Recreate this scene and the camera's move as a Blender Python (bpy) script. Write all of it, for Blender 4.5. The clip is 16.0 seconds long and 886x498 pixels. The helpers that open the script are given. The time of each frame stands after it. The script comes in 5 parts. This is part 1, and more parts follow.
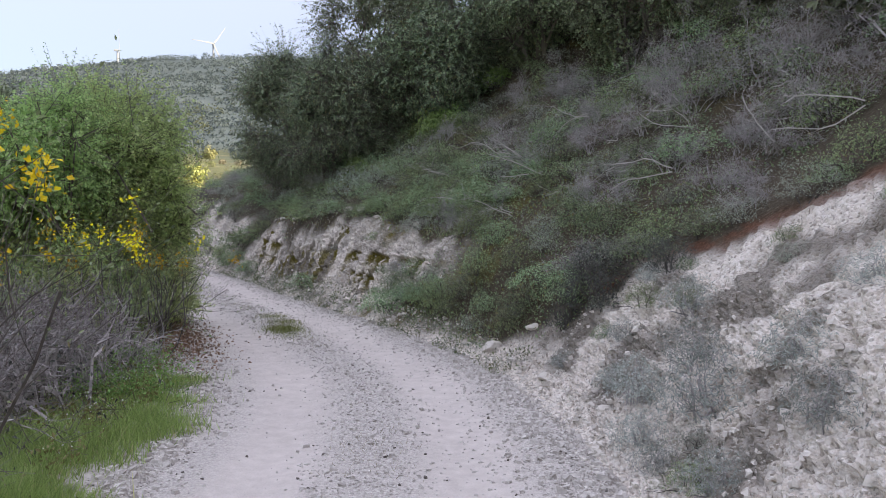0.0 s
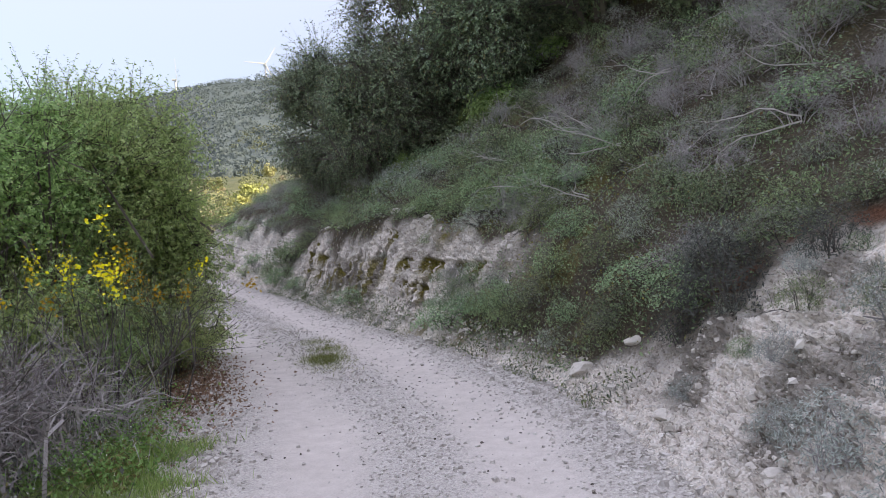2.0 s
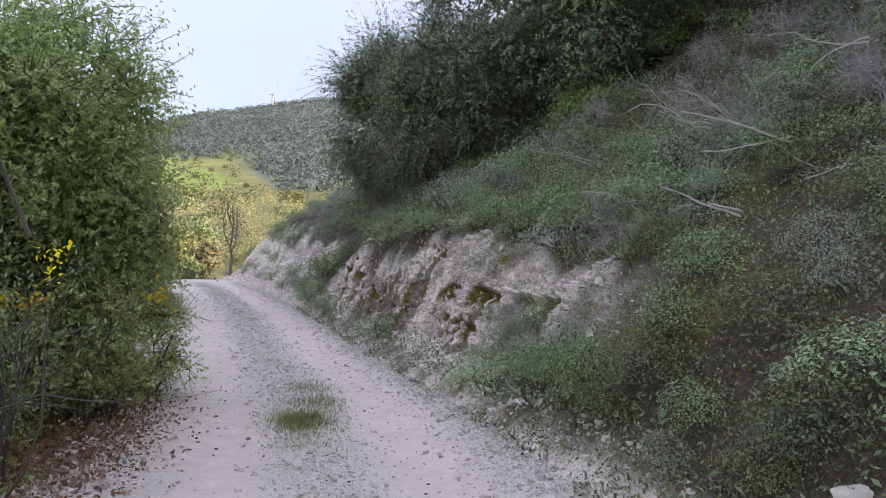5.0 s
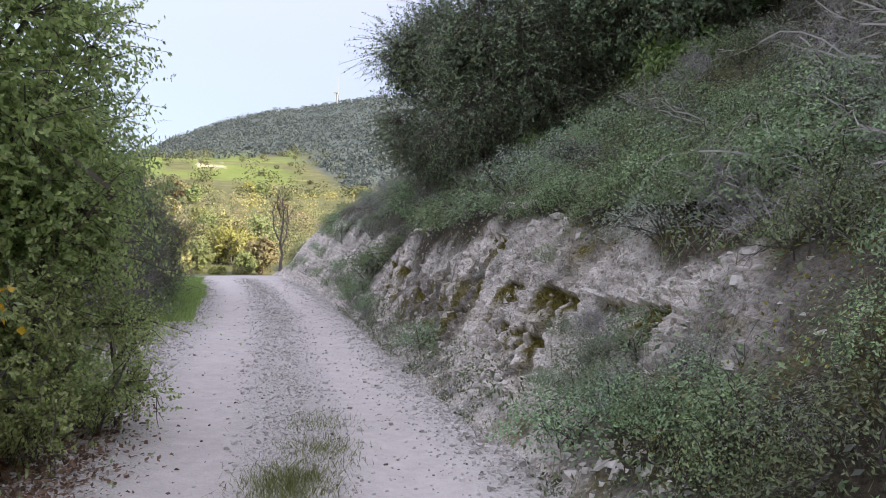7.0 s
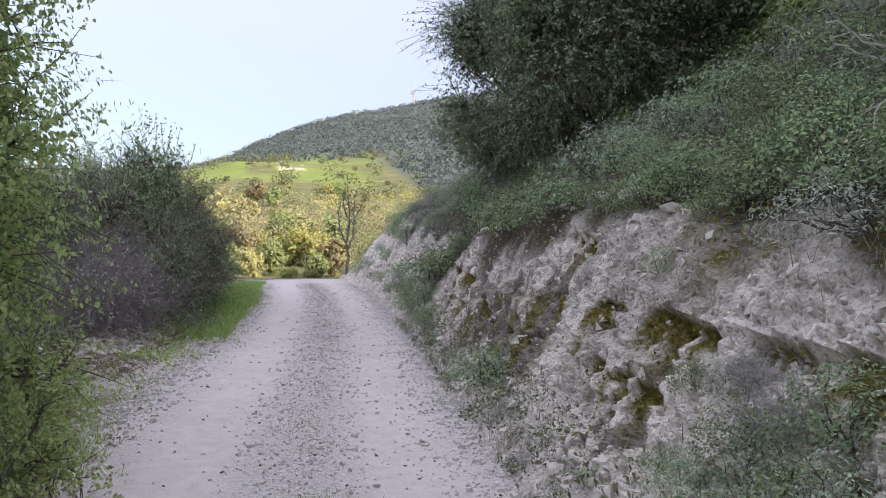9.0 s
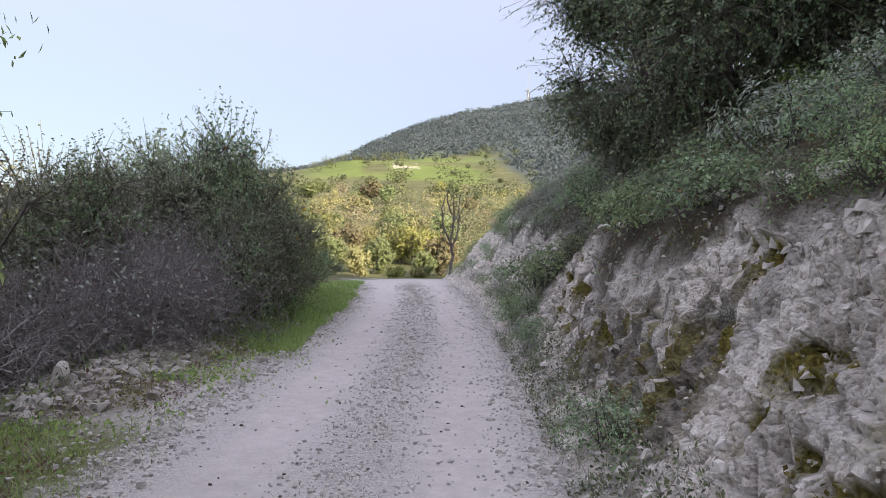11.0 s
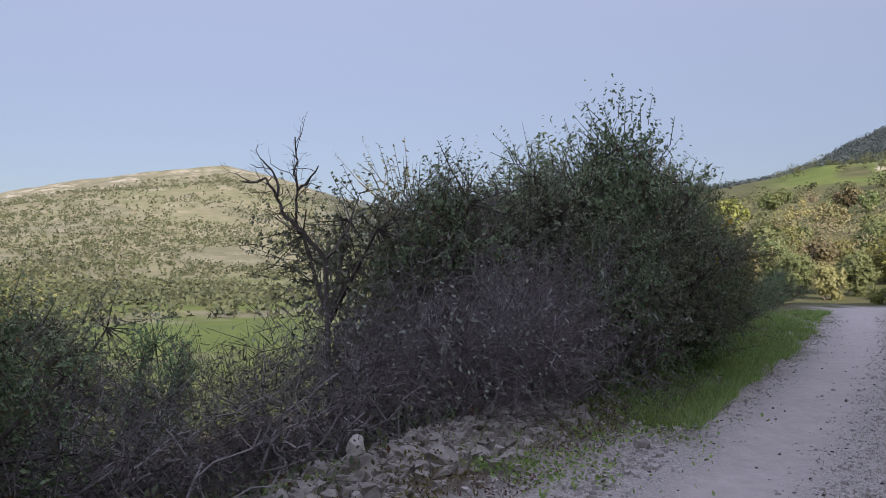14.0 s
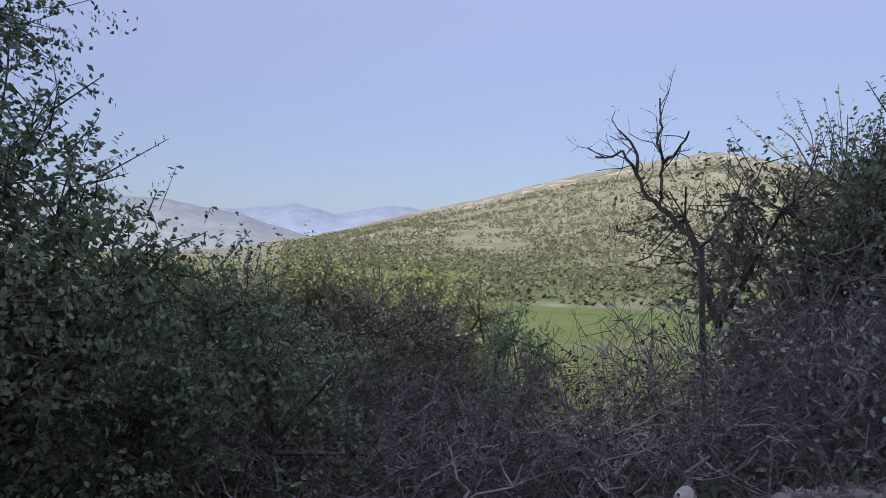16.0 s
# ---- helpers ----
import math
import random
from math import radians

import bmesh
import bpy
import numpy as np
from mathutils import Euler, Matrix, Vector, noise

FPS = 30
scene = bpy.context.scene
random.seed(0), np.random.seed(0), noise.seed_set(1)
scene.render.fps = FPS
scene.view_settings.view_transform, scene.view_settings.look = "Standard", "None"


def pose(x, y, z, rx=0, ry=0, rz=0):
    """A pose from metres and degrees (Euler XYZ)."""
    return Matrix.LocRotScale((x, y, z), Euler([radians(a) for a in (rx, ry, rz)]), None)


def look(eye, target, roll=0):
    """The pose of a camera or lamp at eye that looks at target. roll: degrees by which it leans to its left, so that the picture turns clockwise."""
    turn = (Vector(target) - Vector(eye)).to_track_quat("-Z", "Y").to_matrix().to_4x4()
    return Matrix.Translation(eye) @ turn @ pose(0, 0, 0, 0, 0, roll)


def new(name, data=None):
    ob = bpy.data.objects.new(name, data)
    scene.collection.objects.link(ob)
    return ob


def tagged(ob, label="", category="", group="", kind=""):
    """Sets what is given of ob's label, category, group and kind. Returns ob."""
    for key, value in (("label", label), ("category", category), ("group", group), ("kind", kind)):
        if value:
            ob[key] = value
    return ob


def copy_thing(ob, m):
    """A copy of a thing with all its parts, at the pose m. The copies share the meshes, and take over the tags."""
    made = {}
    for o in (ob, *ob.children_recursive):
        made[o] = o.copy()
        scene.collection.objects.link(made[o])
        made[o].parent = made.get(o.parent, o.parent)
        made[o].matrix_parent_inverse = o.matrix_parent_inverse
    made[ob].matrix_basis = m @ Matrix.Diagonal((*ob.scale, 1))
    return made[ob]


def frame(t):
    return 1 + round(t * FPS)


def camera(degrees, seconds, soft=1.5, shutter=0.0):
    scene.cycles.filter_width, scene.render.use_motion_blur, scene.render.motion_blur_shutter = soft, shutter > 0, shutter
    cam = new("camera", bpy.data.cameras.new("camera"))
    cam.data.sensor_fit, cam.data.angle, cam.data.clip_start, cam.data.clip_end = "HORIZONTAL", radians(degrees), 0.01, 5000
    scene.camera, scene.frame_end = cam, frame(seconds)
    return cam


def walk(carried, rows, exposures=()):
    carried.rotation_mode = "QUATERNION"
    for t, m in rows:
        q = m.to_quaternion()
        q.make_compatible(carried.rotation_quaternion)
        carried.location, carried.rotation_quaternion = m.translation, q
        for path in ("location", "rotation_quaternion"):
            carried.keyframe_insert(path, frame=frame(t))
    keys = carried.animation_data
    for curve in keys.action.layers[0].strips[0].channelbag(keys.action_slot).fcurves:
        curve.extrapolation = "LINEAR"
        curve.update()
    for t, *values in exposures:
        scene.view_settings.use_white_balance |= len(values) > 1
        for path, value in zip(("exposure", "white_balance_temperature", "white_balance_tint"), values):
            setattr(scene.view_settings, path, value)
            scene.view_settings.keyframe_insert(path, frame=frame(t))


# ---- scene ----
cam = camera(61.0, 16.0, soft=0.6)
METRES, EYE, TILT, LEAN, TURN = 17.5, 1.55, -1.8, 0.5, 0.0
ROWS = [
    (0.0, 0.0, 0.0, 0.0, 0.0, 0.0, -0.0),
    (0.5, 0.0012, 0.035, 0.0008, 0.04, -0.19, 3.4),
    (1.0, 0.001, 0.0658, 0.002, 0.13, -0.26, 2.1),
    (1.5, -0.0001, 0.0953, 0.0027, 2.81, -0.14, 6.26),
    (2.0, 0.0003, 0.1272, 0.002, 4.88, 0.12, 4.84),
    (2.5, -0.0031, 0.1595, 0.0003, 5.47, 0.38, 0.99),
    (3.0, -0.0023, 0.1906, -0.0001, 9.45, 3.14, -1.15),
    (3.5, -0.0007, 0.2272, -0.0032, 9.66, 2.98, -1.07),
    (6.0, -0.0153, 0.4028, -0.0019, 13.0, 2.44, -0.96),
    (6.5, -0.0206, 0.435, -0.0024, 15.26, 2.43, -1.17),
    (7.0, -0.0279, 0.4678, -0.0009, 15.16, 2.29, -1.26),
    (7.5, -0.0326, 0.4994, 0.0013, 16.2, 2.34, -1.09),
    (8.0, -0.0401, 0.5314, 0.003, 16.3, 2.06, -0.95),
    (8.5, -0.0458, 0.5632, 0.0052, 18.66, 2.0, -1.09),
    (9.0, -0.0567, 0.5916, 0.0077, 21.11, 2.11, -0.91),
    (9.5, -0.0657, 0.622, 0.0092, 23.84, 2.25, -0.92),
    (12.0, -0.1261, 0.7625, 0.02, 31.82, 1.3, -2.42),
    (12.5, -0.1421, 0.7908, 0.0233, 32.59, 1.26, -2.76),
    (13.0, -0.1537, 0.8181, 0.0258, 34.38, 1.47, -2.91),
    (13.5, -0.1701, 0.843, 0.0264, 43.9, 1.91, -2.41),
    (14.0, -0.1874, 0.8615, 0.0272, 63.64, 2.1, -1.63),
    (14.5, -0.2037, 0.8813, 0.028, 79.27, 1.44, -2.03),
    (15.0, -0.2203, 0.9009, 0.0294, 86.89, 0.87, -2.98),
    (15.5, -0.231, 0.9205, 0.0298, 98.52, 0.09, -2.42),
    (16.0, -0.2478, 0.9378, 0.0306, 99.88, -0.07, -2.37),
]

PATHROWS = [(t, pose(0, 0, EYE, TILT, LEAN, TURN) @ pose(METRES * x, METRES * y, METRES * z, 90 + pitch, roll, yaw)) for t, x, y, z, yaw, pitch, roll in ROWS]
walk(cam, PATHROWS, exposures=[(0.0, 1.56, 7200, 6), (9.5, 1.56, 7150, 8), (11.8, 1.16, 7150, 8), (12.5, 0.98, 7150, 8), (13.5, 0.74, 6850, 9), (14.5, 0.54, 6300, 14), (16.0, 0.58, 6000, 15)])

# ---- world and sun ----
SUN_EL, SUN_YAW = 25.5, 100.0        # the sun stands over the hill, to the right of the track
world = bpy.data.worlds.new("sky")
scene.world = world
world.use_nodes = True
wn, wl = world.node_tree.nodes, world.node_tree.links
sky = wn.new("ShaderNodeTexSky")
sky.sky_type = "NISHITA"
sky.sun_disc = False
sky.sun_elevation, sky.sun_rotation = radians(SUN_EL), radians(SUN_YAW)
sky.air_density, sky.dust_density, sky.ozone_density = 1.0, 0.9, 2.6
veil = wn.new("ShaderNodeMix")          # thin high haze over the whole sky
veil.data_type, veil.blend_type = "RGBA", "ADD"
veil.inputs[0].default_value = 1.0
clear = wn.new("ShaderNodeVectorMath")
clear.operation = "SCALE"
clear.inputs["Scale"].default_value = 0.42
wl.new(sky.outputs[0], clear.inputs[0])
wl.new(clear.outputs[0], veil.inputs[6])
spot = wn.new("ShaderNodeTexCoord")
up = wn.new("ShaderNodeSeparateXYZ")
thick = wn.new("ShaderNodeMapRange")    # the haze shines most overhead
thick.inputs[1].default_value, thick.inputs[2].default_value = 0.0, 1.0
thick.inputs[3].default_value, thick.inputs[4].default_value = 0.72, 2.9
haze = wn.new("ShaderNodeVectorMath")
haze.operation = "SCALE"
haze.inputs[0].default_value = (1.65, 1.67, 2.27)
wl.new(spot.outputs["Generated"], up.inputs[0])
wl.new(up.outputs[2], thick.inputs[0])
wl.new(thick.outputs[0], haze.inputs["Scale"])
wl.new(haze.outputs[0], veil.inputs[7])
wl.new(veil.outputs[2], wn["Background"].inputs[0])
wn["Background"].inputs[1].default_value = 0.09
sun = new("sun", bpy.data.lights.new("sun", "SUN"))
sun.data.energy, sun.data.angle, sun.data.color = 3.9, radians(0.6), (1.0, 0.90, 0.75)
ce = math.cos(radians(SUN_EL))
SUN_DIR = Vector((ce * math.sin(radians(SUN_YAW)), ce * math.cos(radians(SUN_YAW)), math.sin(radians(SUN_EL))))
sun.matrix_world = look(SUN_DIR * 60, (0, 0, 0))


# ---- arithmetic ----
def hash3(i, seed):
    h = (i[:, 0] * 374761393 + i[:, 1] * 668265263 + i[:, 2] * 2147483647 + seed * 1274126177) & 0xFFFFFFFF
    h = ((h ^ (h >> 13)) * 1274126177) & 0xFFFFFFFF
    h = ((h ^ (h >> 16)) * 2246822519) & 0xFFFFFFFF
    return ((h ^ (h >> 15)) & 0xFFFFFF) / 0xFFFFFF


def vnoise(p, seed=0):
    """Smooth noise, 0 to 1, at each row of p."""
    i = np.floor(p).astype(np.int64)
    f = p - i
    f = f * f * (3 - 2 * f)
    out = np.zeros(len(p))
    for a in (0, 1):
        for b in (0, 1):
            for c in (0, 1):
                w = (f[:, 0] if a else 1 - f[:, 0]) * (f[:, 1] if b else 1 - f[:, 1]) * (f[:, 2] if c else 1 - f[:, 2])
                out += w * hash3(i + np.array([a, b, c]), seed)
    return out


def fbm(p, octaves=4, seed=0, gain=0.5):
    p = np.asarray(p, float)
    total, amp, norm = np.zeros(len(p)), 1.0, 0.0
    for o in range(octaves):
        total += amp * vnoise(p * 2.0 ** o, seed + o * 17)
        norm += amp
        amp *= gain
    return total / norm


def cells(p, seed=0):
    """Distance to the nearest and the second nearest of scattered seeds, and a number, 0 to 1, for the nearest one."""
    p = np.asarray(p, float)
    i = np.floor(p).astype(np.int64)
    f1, f2, who = np.full(len(p), 9.0), np.full(len(p), 9.0), np.zeros(len(p))
    for a in (-1, 0, 1):
        for b in (-1, 0, 1):
            for c in (-1, 0, 1):
                j = i + np.array([a, b, c])
                q = j + np.stack([hash3(j, seed), hash3(j, seed + 1), hash3(j, seed + 2)], 1)
                r = np.linalg.norm(q - p, axis=1)
                closer = r < f1
                f2 = np.where(closer, f1, np.minimum(f2, r))
                who = np.where(closer, hash3(j, seed + 3), who)
                f1 = np.where(closer, r, f1)
    return f1, f2, who


def smooth(a, b, x):
    t = np.clip((x - a) / (b - a), 0, 1)
    return t * t * (3 - 2 * t)


def xyz(x, y, z=0.0):
    x, y = np.asarray(x, float), np.asarray(y, float)
    return np.stack([x, y, np.broadcast_to(np.asarray(z, float), x.shape)], 1)


# ---- the plan: the track's middle line ----
LINE = np.array([(-0.4, -20, 0.0), (-0.5, -8, 0.0), (-0.5, 0, -0.1), (-0.55, 5, -0.27), (-0.92, 8.5, -0.27), (-2.0, 11.2, -0.21), (-3.28, 13.85, -0.15),
                 (-4.85, 16.65, -0.09), (-6.5, 19.7, 0.01), (-8.85, 23.9, 0.15), (-12.3, 29.5, 0.32), (-17, 36.5, 0.5), (-20, 41, 0.3), (-25, 48, -0.7),
                 (-32, 56, -2.4), (-42, 66, -5.0)], float)


def spline(points, step):
    out = []
    P = np.vstack([2 * points[0] - points[1], points, 2 * points[-1] - points[-2]])
    for i in range(1, len(P) - 2):
        n = max(2, int(np.linalg.norm(P[i + 1] - P[i]) / step))
        t = np.arange(n)[:, None] / n
        m0, m1 = (P[i + 1] - P[i - 1]) / 2, (P[i + 2] - P[i]) / 2
        out.append((2 * t ** 3 - 3 * t ** 2 + 1) * P[i] + (t ** 3 - 2 * t ** 2 + t) * m0 + (-2 * t ** 3 + 3 * t ** 2) * P[i + 1] + (t ** 3 - t ** 2) * m1)
    return np.vstack(out + [points[-1:]])


TRACK = spline(LINE, 0.2)
for _ in range(12):
    TRACK[1:-1] = (TRACK[:-2] + 2 * TRACK[1:-1] + TRACK[2:]) / 4
SEG = TRACK[1:, :2] - TRACK[:-1, :2]
ARC = np.concatenate([[0], np.cumsum(np.linalg.norm(SEG, axis=1))]) - 20.0   # 0 at the walk's start
TAN = np.vstack([SEG, SEG[-1:]])
TAN /= np.linalg.norm(TAN, axis=1)[:, None]
TAN = np.stack([np.convolve(np.pad(TAN[:, k], 6, "edge"), np.ones(13) / 13, "valid") for k in (0, 1)], 1)
TAN /= np.linalg.norm(TAN, axis=1)[:, None]


def corridor(x, y):
    """How far along the track and how far to its right each place lies."""
    s, d = np.empty(len(x)), np.empty(len(x))
    for a in range(0, len(x), 4000):
        px, py = x[a:a + 4000, None], y[a:a + 4000, None]
        k = np.argmin((px - TRACK[:, 0]) ** 2 + (py - TRACK[:, 1]) ** 2, axis=1)
        dx, dy = px[:, 0] - TRACK[k, 0], py[:, 0] - TRACK[k, 1]
        s[a:a + 4000] = ARC[k] + dx * TAN[k, 0] + dy * TAN[k, 1]
        d[a:a + 4000] = dx * TAN[k, 1] - dy * TAN[k, 0]
        far = np.hypot(dx, dy)
        d[a:a + 4000] = np.where(np.abs(d[a:a + 4000]) < far * 0.6, np.sign(d[a:a + 4000]) * far, d[a:a + 4000])
    return s, d


def place(s, d):
    """The plan place of (along, to the right)."""
    s, d = np.asarray(s, float), np.asarray(d, float)
    cx, cy = np.interp(s, ARC, TRACK[:, 0]), np.interp(s, ARC, TRACK[:, 1])
    tx, ty = np.interp(s, ARC, TAN[:, 0]), np.interp(s, ARC, TAN[:, 1])
    return cx + d * ty, cy - d * tx


def road_z(s):
    return np.interp(s, ARC, TRACK[:, 2])


# ---- heights ----
BANK_S = [-20, 4, 7, 9, 11, 13.5, 15, 18, 21, 24, 27, 32, 37, 40, 42, 46, 60]
APRON_W = [.35, .35, .35, .5, .5, .42, .4, .35, .3, .3, .3, .25, .25, .3, .4, .6, 1]
APRON_Z = [.12, .12, .15, .3, .4, .4, .36, .34, .3, .35, .4, .3, .3, .3, .2, .1, 0]
FACE_W = [1.2, 1.2, 1.15, .7, .7, .8, .8, .75, .55, .9, 1.0, 1.5, 1.7, 1.5, 1.2, 1.2, 2]
FACE_Z = [1.15, 1.15, 1.1, .9, 1.0, 1.15, 1.35, 1.55, 1.4, 1.3, 1.5, 2.3, 2.3, 1.7, .9, .3, 0]
TOE_S = [-20, 9, 12, 14, 20, 22, 26, 42, 46]
TOE_IN = [0, 0, .12, .2, .2, .24, .3, .3, 0]        # how much nearer the middle the bank's foot comes there
RISE = [.66, .66, .66, .66, .64, .62, .62, .66, .66, .64, .6, .5, .45, .4, .3, .1, 0]


def toe_in(s):
    return np.interp(s, TOE_S, TOE_IN)


def bank_z(s, d):
    """Height of the cutting and the hill over it, above the track's own height; d counts as if the foot stood at 1.75 everywhere."""
    aw, az, fw, fz, up = [np.interp(s, BANK_S, v) for v in (APRON_W, APRON_Z, FACE_W, FACE_Z, RISE)]
    e = d - 1.75
    z = np.clip(e / aw, 0, 1) * az + smooth(0, 1, (e - aw) / fw) * fz * 0.35 + np.clip((e - aw) / fw, 0, 1) * fz * 0.65
    over = np.maximum(e - aw - fw, 0)
    hill = up * np.minimum(over, 5) + (up + 0.34 * (up > 0.3)) * np.clip(over - 5, 0, 15) + up * 0.3 * np.clip(over - 20, 0, 12)
    roll = (fbm(xyz(s * 0.35, d * 0.35), 3, 5) - 0.5) * np.clip(over, 0, 3) * 0.45
    return z + hill + roll


POLE = np.array([-4.0, 16.0])
AZ = np.array([-180, -60, -20, 5, 15, 21, 28, 32, 35, 37, 40, 44, 52, 62, 70, 76, 80, 85, 89, 93, 97, 102, 108, 115, 120, 126, 140, 180], float)   # to the left
RAD = np.array([30, 45, 70, 120, 200, 320, 420, 600, 900, 1300, 2200, 3400], float)
R_TOP = [6, 8, 11.5, 12.5, 12.4, 11.9, 10.8, 9.7, 8.5, 7.3, 6.5, 5.9, 5.0, 4.6, 5.5, 7.1, 7.9, 7.2, 6.5, 5.7, 4.6, 3.5, 2.0, 0.6, 0.2, 0.2, 2, 6]


def far_table():
    """Elevation in degrees by azimuth and distance: the fields, the woods and the hills round the valley."""
    T = np.zeros((len(AZ), len(RAD)))
    for i, a in enumerate(AZ):
        top = R_TOP[i]
        ahead = smooth(75, 50, np.array([a]))[0]        # 1 ahead along the track, 0 out over the valley
        front = [-2.2, -2.0, 0.2, 2.6, 4.4, 5.3, min(7.0, top - .1), top * .72 + 1.0, top, top - 1.5, top - 3, top - 4]
        valley = [-7.5, -7.0, -6.0, -4.2, -2.6, -1.4, -0.2, min(top * .45, 2.6), top * .8, top, top - 1, top - 2]
        T[i] = ahead * np.array(front) + (1 - ahead) * np.array(valley)
        if a > 99:                                       # beyond the last hill the valley opens to far ranges
            k = smooth(99, 112, np.array([a]))[0]
            T[i, -2:] = (1 - k) * T[i, -2:] + k * np.array([0.0, 0.3])
    return T


FAR = far_table()


def far_z(x, y):
    dx, dy = x - POLE[0], y - POLE[1]
    r, a = np.hypot(dx, dy), np.degrees(np.arctan2(-dx, dy))
    ri = np.interp(np.clip(r, RAD[0], RAD[-1]), RAD, np.arange(len(RAD)))
    ai = np.interp(a, AZ, np.arange(len(AZ)))
    r0, a0 = np.minimum(ri.astype(int), len(RAD) - 2), np.minimum(ai.astype(int), len(AZ) - 2)
    fr, fa = ri - r0, ai - a0
    e = (FAR[a0, r0] * (1 - fa) + FAR[a0 + 1, r0] * fa) * (1 - fr) + (FAR[a0, r0 + 1] * (1 - fa) + FAR[a0 + 1, r0 + 1] * fa) * fr
    bumps = (fbm(xyz(x / 60, y / 60), 4, 3) - 0.5) * np.clip(r - 40, 0, 700) * 0.014
    return 1.4 + np.maximum(r, 25) * np.tan(np.radians(e)) + bumps


def left_z(s, d):
    """The verge and the slope below the track, relative to the track."""
    e = -d - 1.85 + 0.3 * smooth(21, 25, s)
    mound = 0.15 * np.exp(-((s - 21.3) / 1.6) ** 4) * np.exp(-((e - 1.4) / 0.55) ** 2)
    return 0.05 * smooth(0, 0.6, e) - 0.10 * smooth(1.2, 2.6, e) * 3 - 0.28 * np.clip(e - 2.6, 0, 40) + mound


def ground_z(x, y, fine=True):
    s, d = corridor(x, y)
    zr = road_z(s)
    crown = -0.035 * np.exp(-((np.abs(d) - 0.75) / 0.3) ** 2)
    b = d + toe_in(s)
    sunk = bank_z(s, b) - 0.07 * smooth(1.74, 1.84, b) * (s > -3) * (s < 44.5) - 0.25 * smooth(1.84, 2.1, b) * smooth(10.5, 9.5, b)
    near = np.where(b > 1.75, sunk, np.where(d < -1.85 + 0.3 * smooth(21, 25, s), left_z(s, d), crown)) + zr
    if fine:
        near = near + (fbm(xyz(x * 1.1, y * 1.1), 4, 9) - 0.5) * (0.05 + 0.22 * smooth(2.2, 5, np.abs(d)))
    far = far_z(x, y)
    r = np.hypot(x - POLE[0], y - POLE[1])
    w = np.maximum(smooth(26, 48, r + 10 * smooth(3, 20, -d)), smooth(20, 36, d))
    w = np.where(s > 40, np.maximum(w, smooth(42, 62, s) * smooth(1, 8, np.abs(d)) ), w)
    w = np.where((d > 0) & (s < 44), smooth(34, 70, d) , w)
    return near * (1 - w) + far * w, s, d


# ---- meshes ----
def mesh(name, verts, faces, mats, smooth_shade=False, attrs=()):
    me = bpy.data.meshes.new(name)
    me.from_pydata(np.asarray(verts, float).tolist(), [], [list(f) for f in np.asarray(faces).tolist()] if not isinstance(faces, list) else faces)
    for m in (mats if isinstance(mats, (list, tuple)) else [mats]):
        me.materials.append(m)
    if smooth_shade:
        me.polygons.foreach_set("use_smooth", np.ones(len(me.polygons), bool))
    for key, values in attrs:
        me.attributes.new(key, "FLOAT", "POINT").data.foreach_set("value", np.asarray(values, np.float32))
    me.update()
    return me


def part(name, me, parent, label=""):
    ob = new(name, me)
    ob.parent = parent
    return tagged(ob, label)


def thing(name, label, category, group="", kind=""):
    return tagged(new(name), label, category, group, kind)


def grid_faces(n, m):
    i = (np.arange(n - 1)[:, None] * m + np.arange(m - 1)[None, :]).ravel()
    return np.stack([i, i + m, i + m + 1, i + 1], 1)


# ---- materials ----
def material(name, rough=0.9):
    m = bpy.data.materials.new(name)
    m.use_nodes = True
    n, l = m.node_tree.nodes, m.node_tree.links
    b = n["Principled BSDF"]
    b.inputs["Roughness"].default_value = rough
    b.inputs["Specular IOR Level"].default_value = 0.25
    return m, n, l, b


def tex(n, l, kind, scale, detail=4.0, rough=0.55, vec=None, **more):
    t = n.new({"noise": "ShaderNodeTexNoise", "voronoi": "ShaderNodeTexVoronoi", "wave": "ShaderNodeTexWave"}[kind])
    t.inputs["Scale"].default_value = scale
    if kind != "voronoi":
        t.inputs["Detail"].default_value = detail
    if kind == "noise":
        t.inputs["Roughness"].default_value = rough
    if vec is not None:
        l.new(vec, t.inputs["Vector"])
    return t


def ramp(n, l, src, stops):
    r = n.new("ShaderNodeValToRGB")
    while len(r.color_ramp.elements) < len(stops):
        r.color_ramp.elements.new(0.5)
    for e, (p, c) in zip(r.color_ramp.elements, stops):
        e.position, e.color = p, (*c, 1)
    l.new(src, r.inputs[0])
    return r.outputs[0]


def blend(n, l, fac, a, b, mode="MIX"):
    x = n.new("ShaderNodeMix")
    x.data_type, x.blend_type = "RGBA", mode
    for sock, v in ((x.inputs[0], fac), (x.inputs[6], a), (x.inputs[7], b)):
        if isinstance(v, (int, float)):
            sock.default_value = v
        elif isinstance(v, tuple):
            sock.default_value = (*v, 1)
        else:
            l.new(v, sock)
    return x.outputs[2]


def calc(n, l, op, a, b=None, clamp=False):
    x = n.new("ShaderNodeMath")
    x.operation, x.use_clamp = op, clamp
    for sock, v in zip(x.inputs, (a, b)):
        if v is None:
            continue
        if isinstance(v, (int, float)):
            sock.default_value = v
        else:
            l.new(v, sock)
    return x.outputs[0]


def attr(n, key):
    a = n.new("ShaderNodeAttribute")
    a.attribute_name = key
    return a.outputs["Fac"]


def place_vec(n):
    return n.new("ShaderNodeNewGeometry").outputs["Position"]


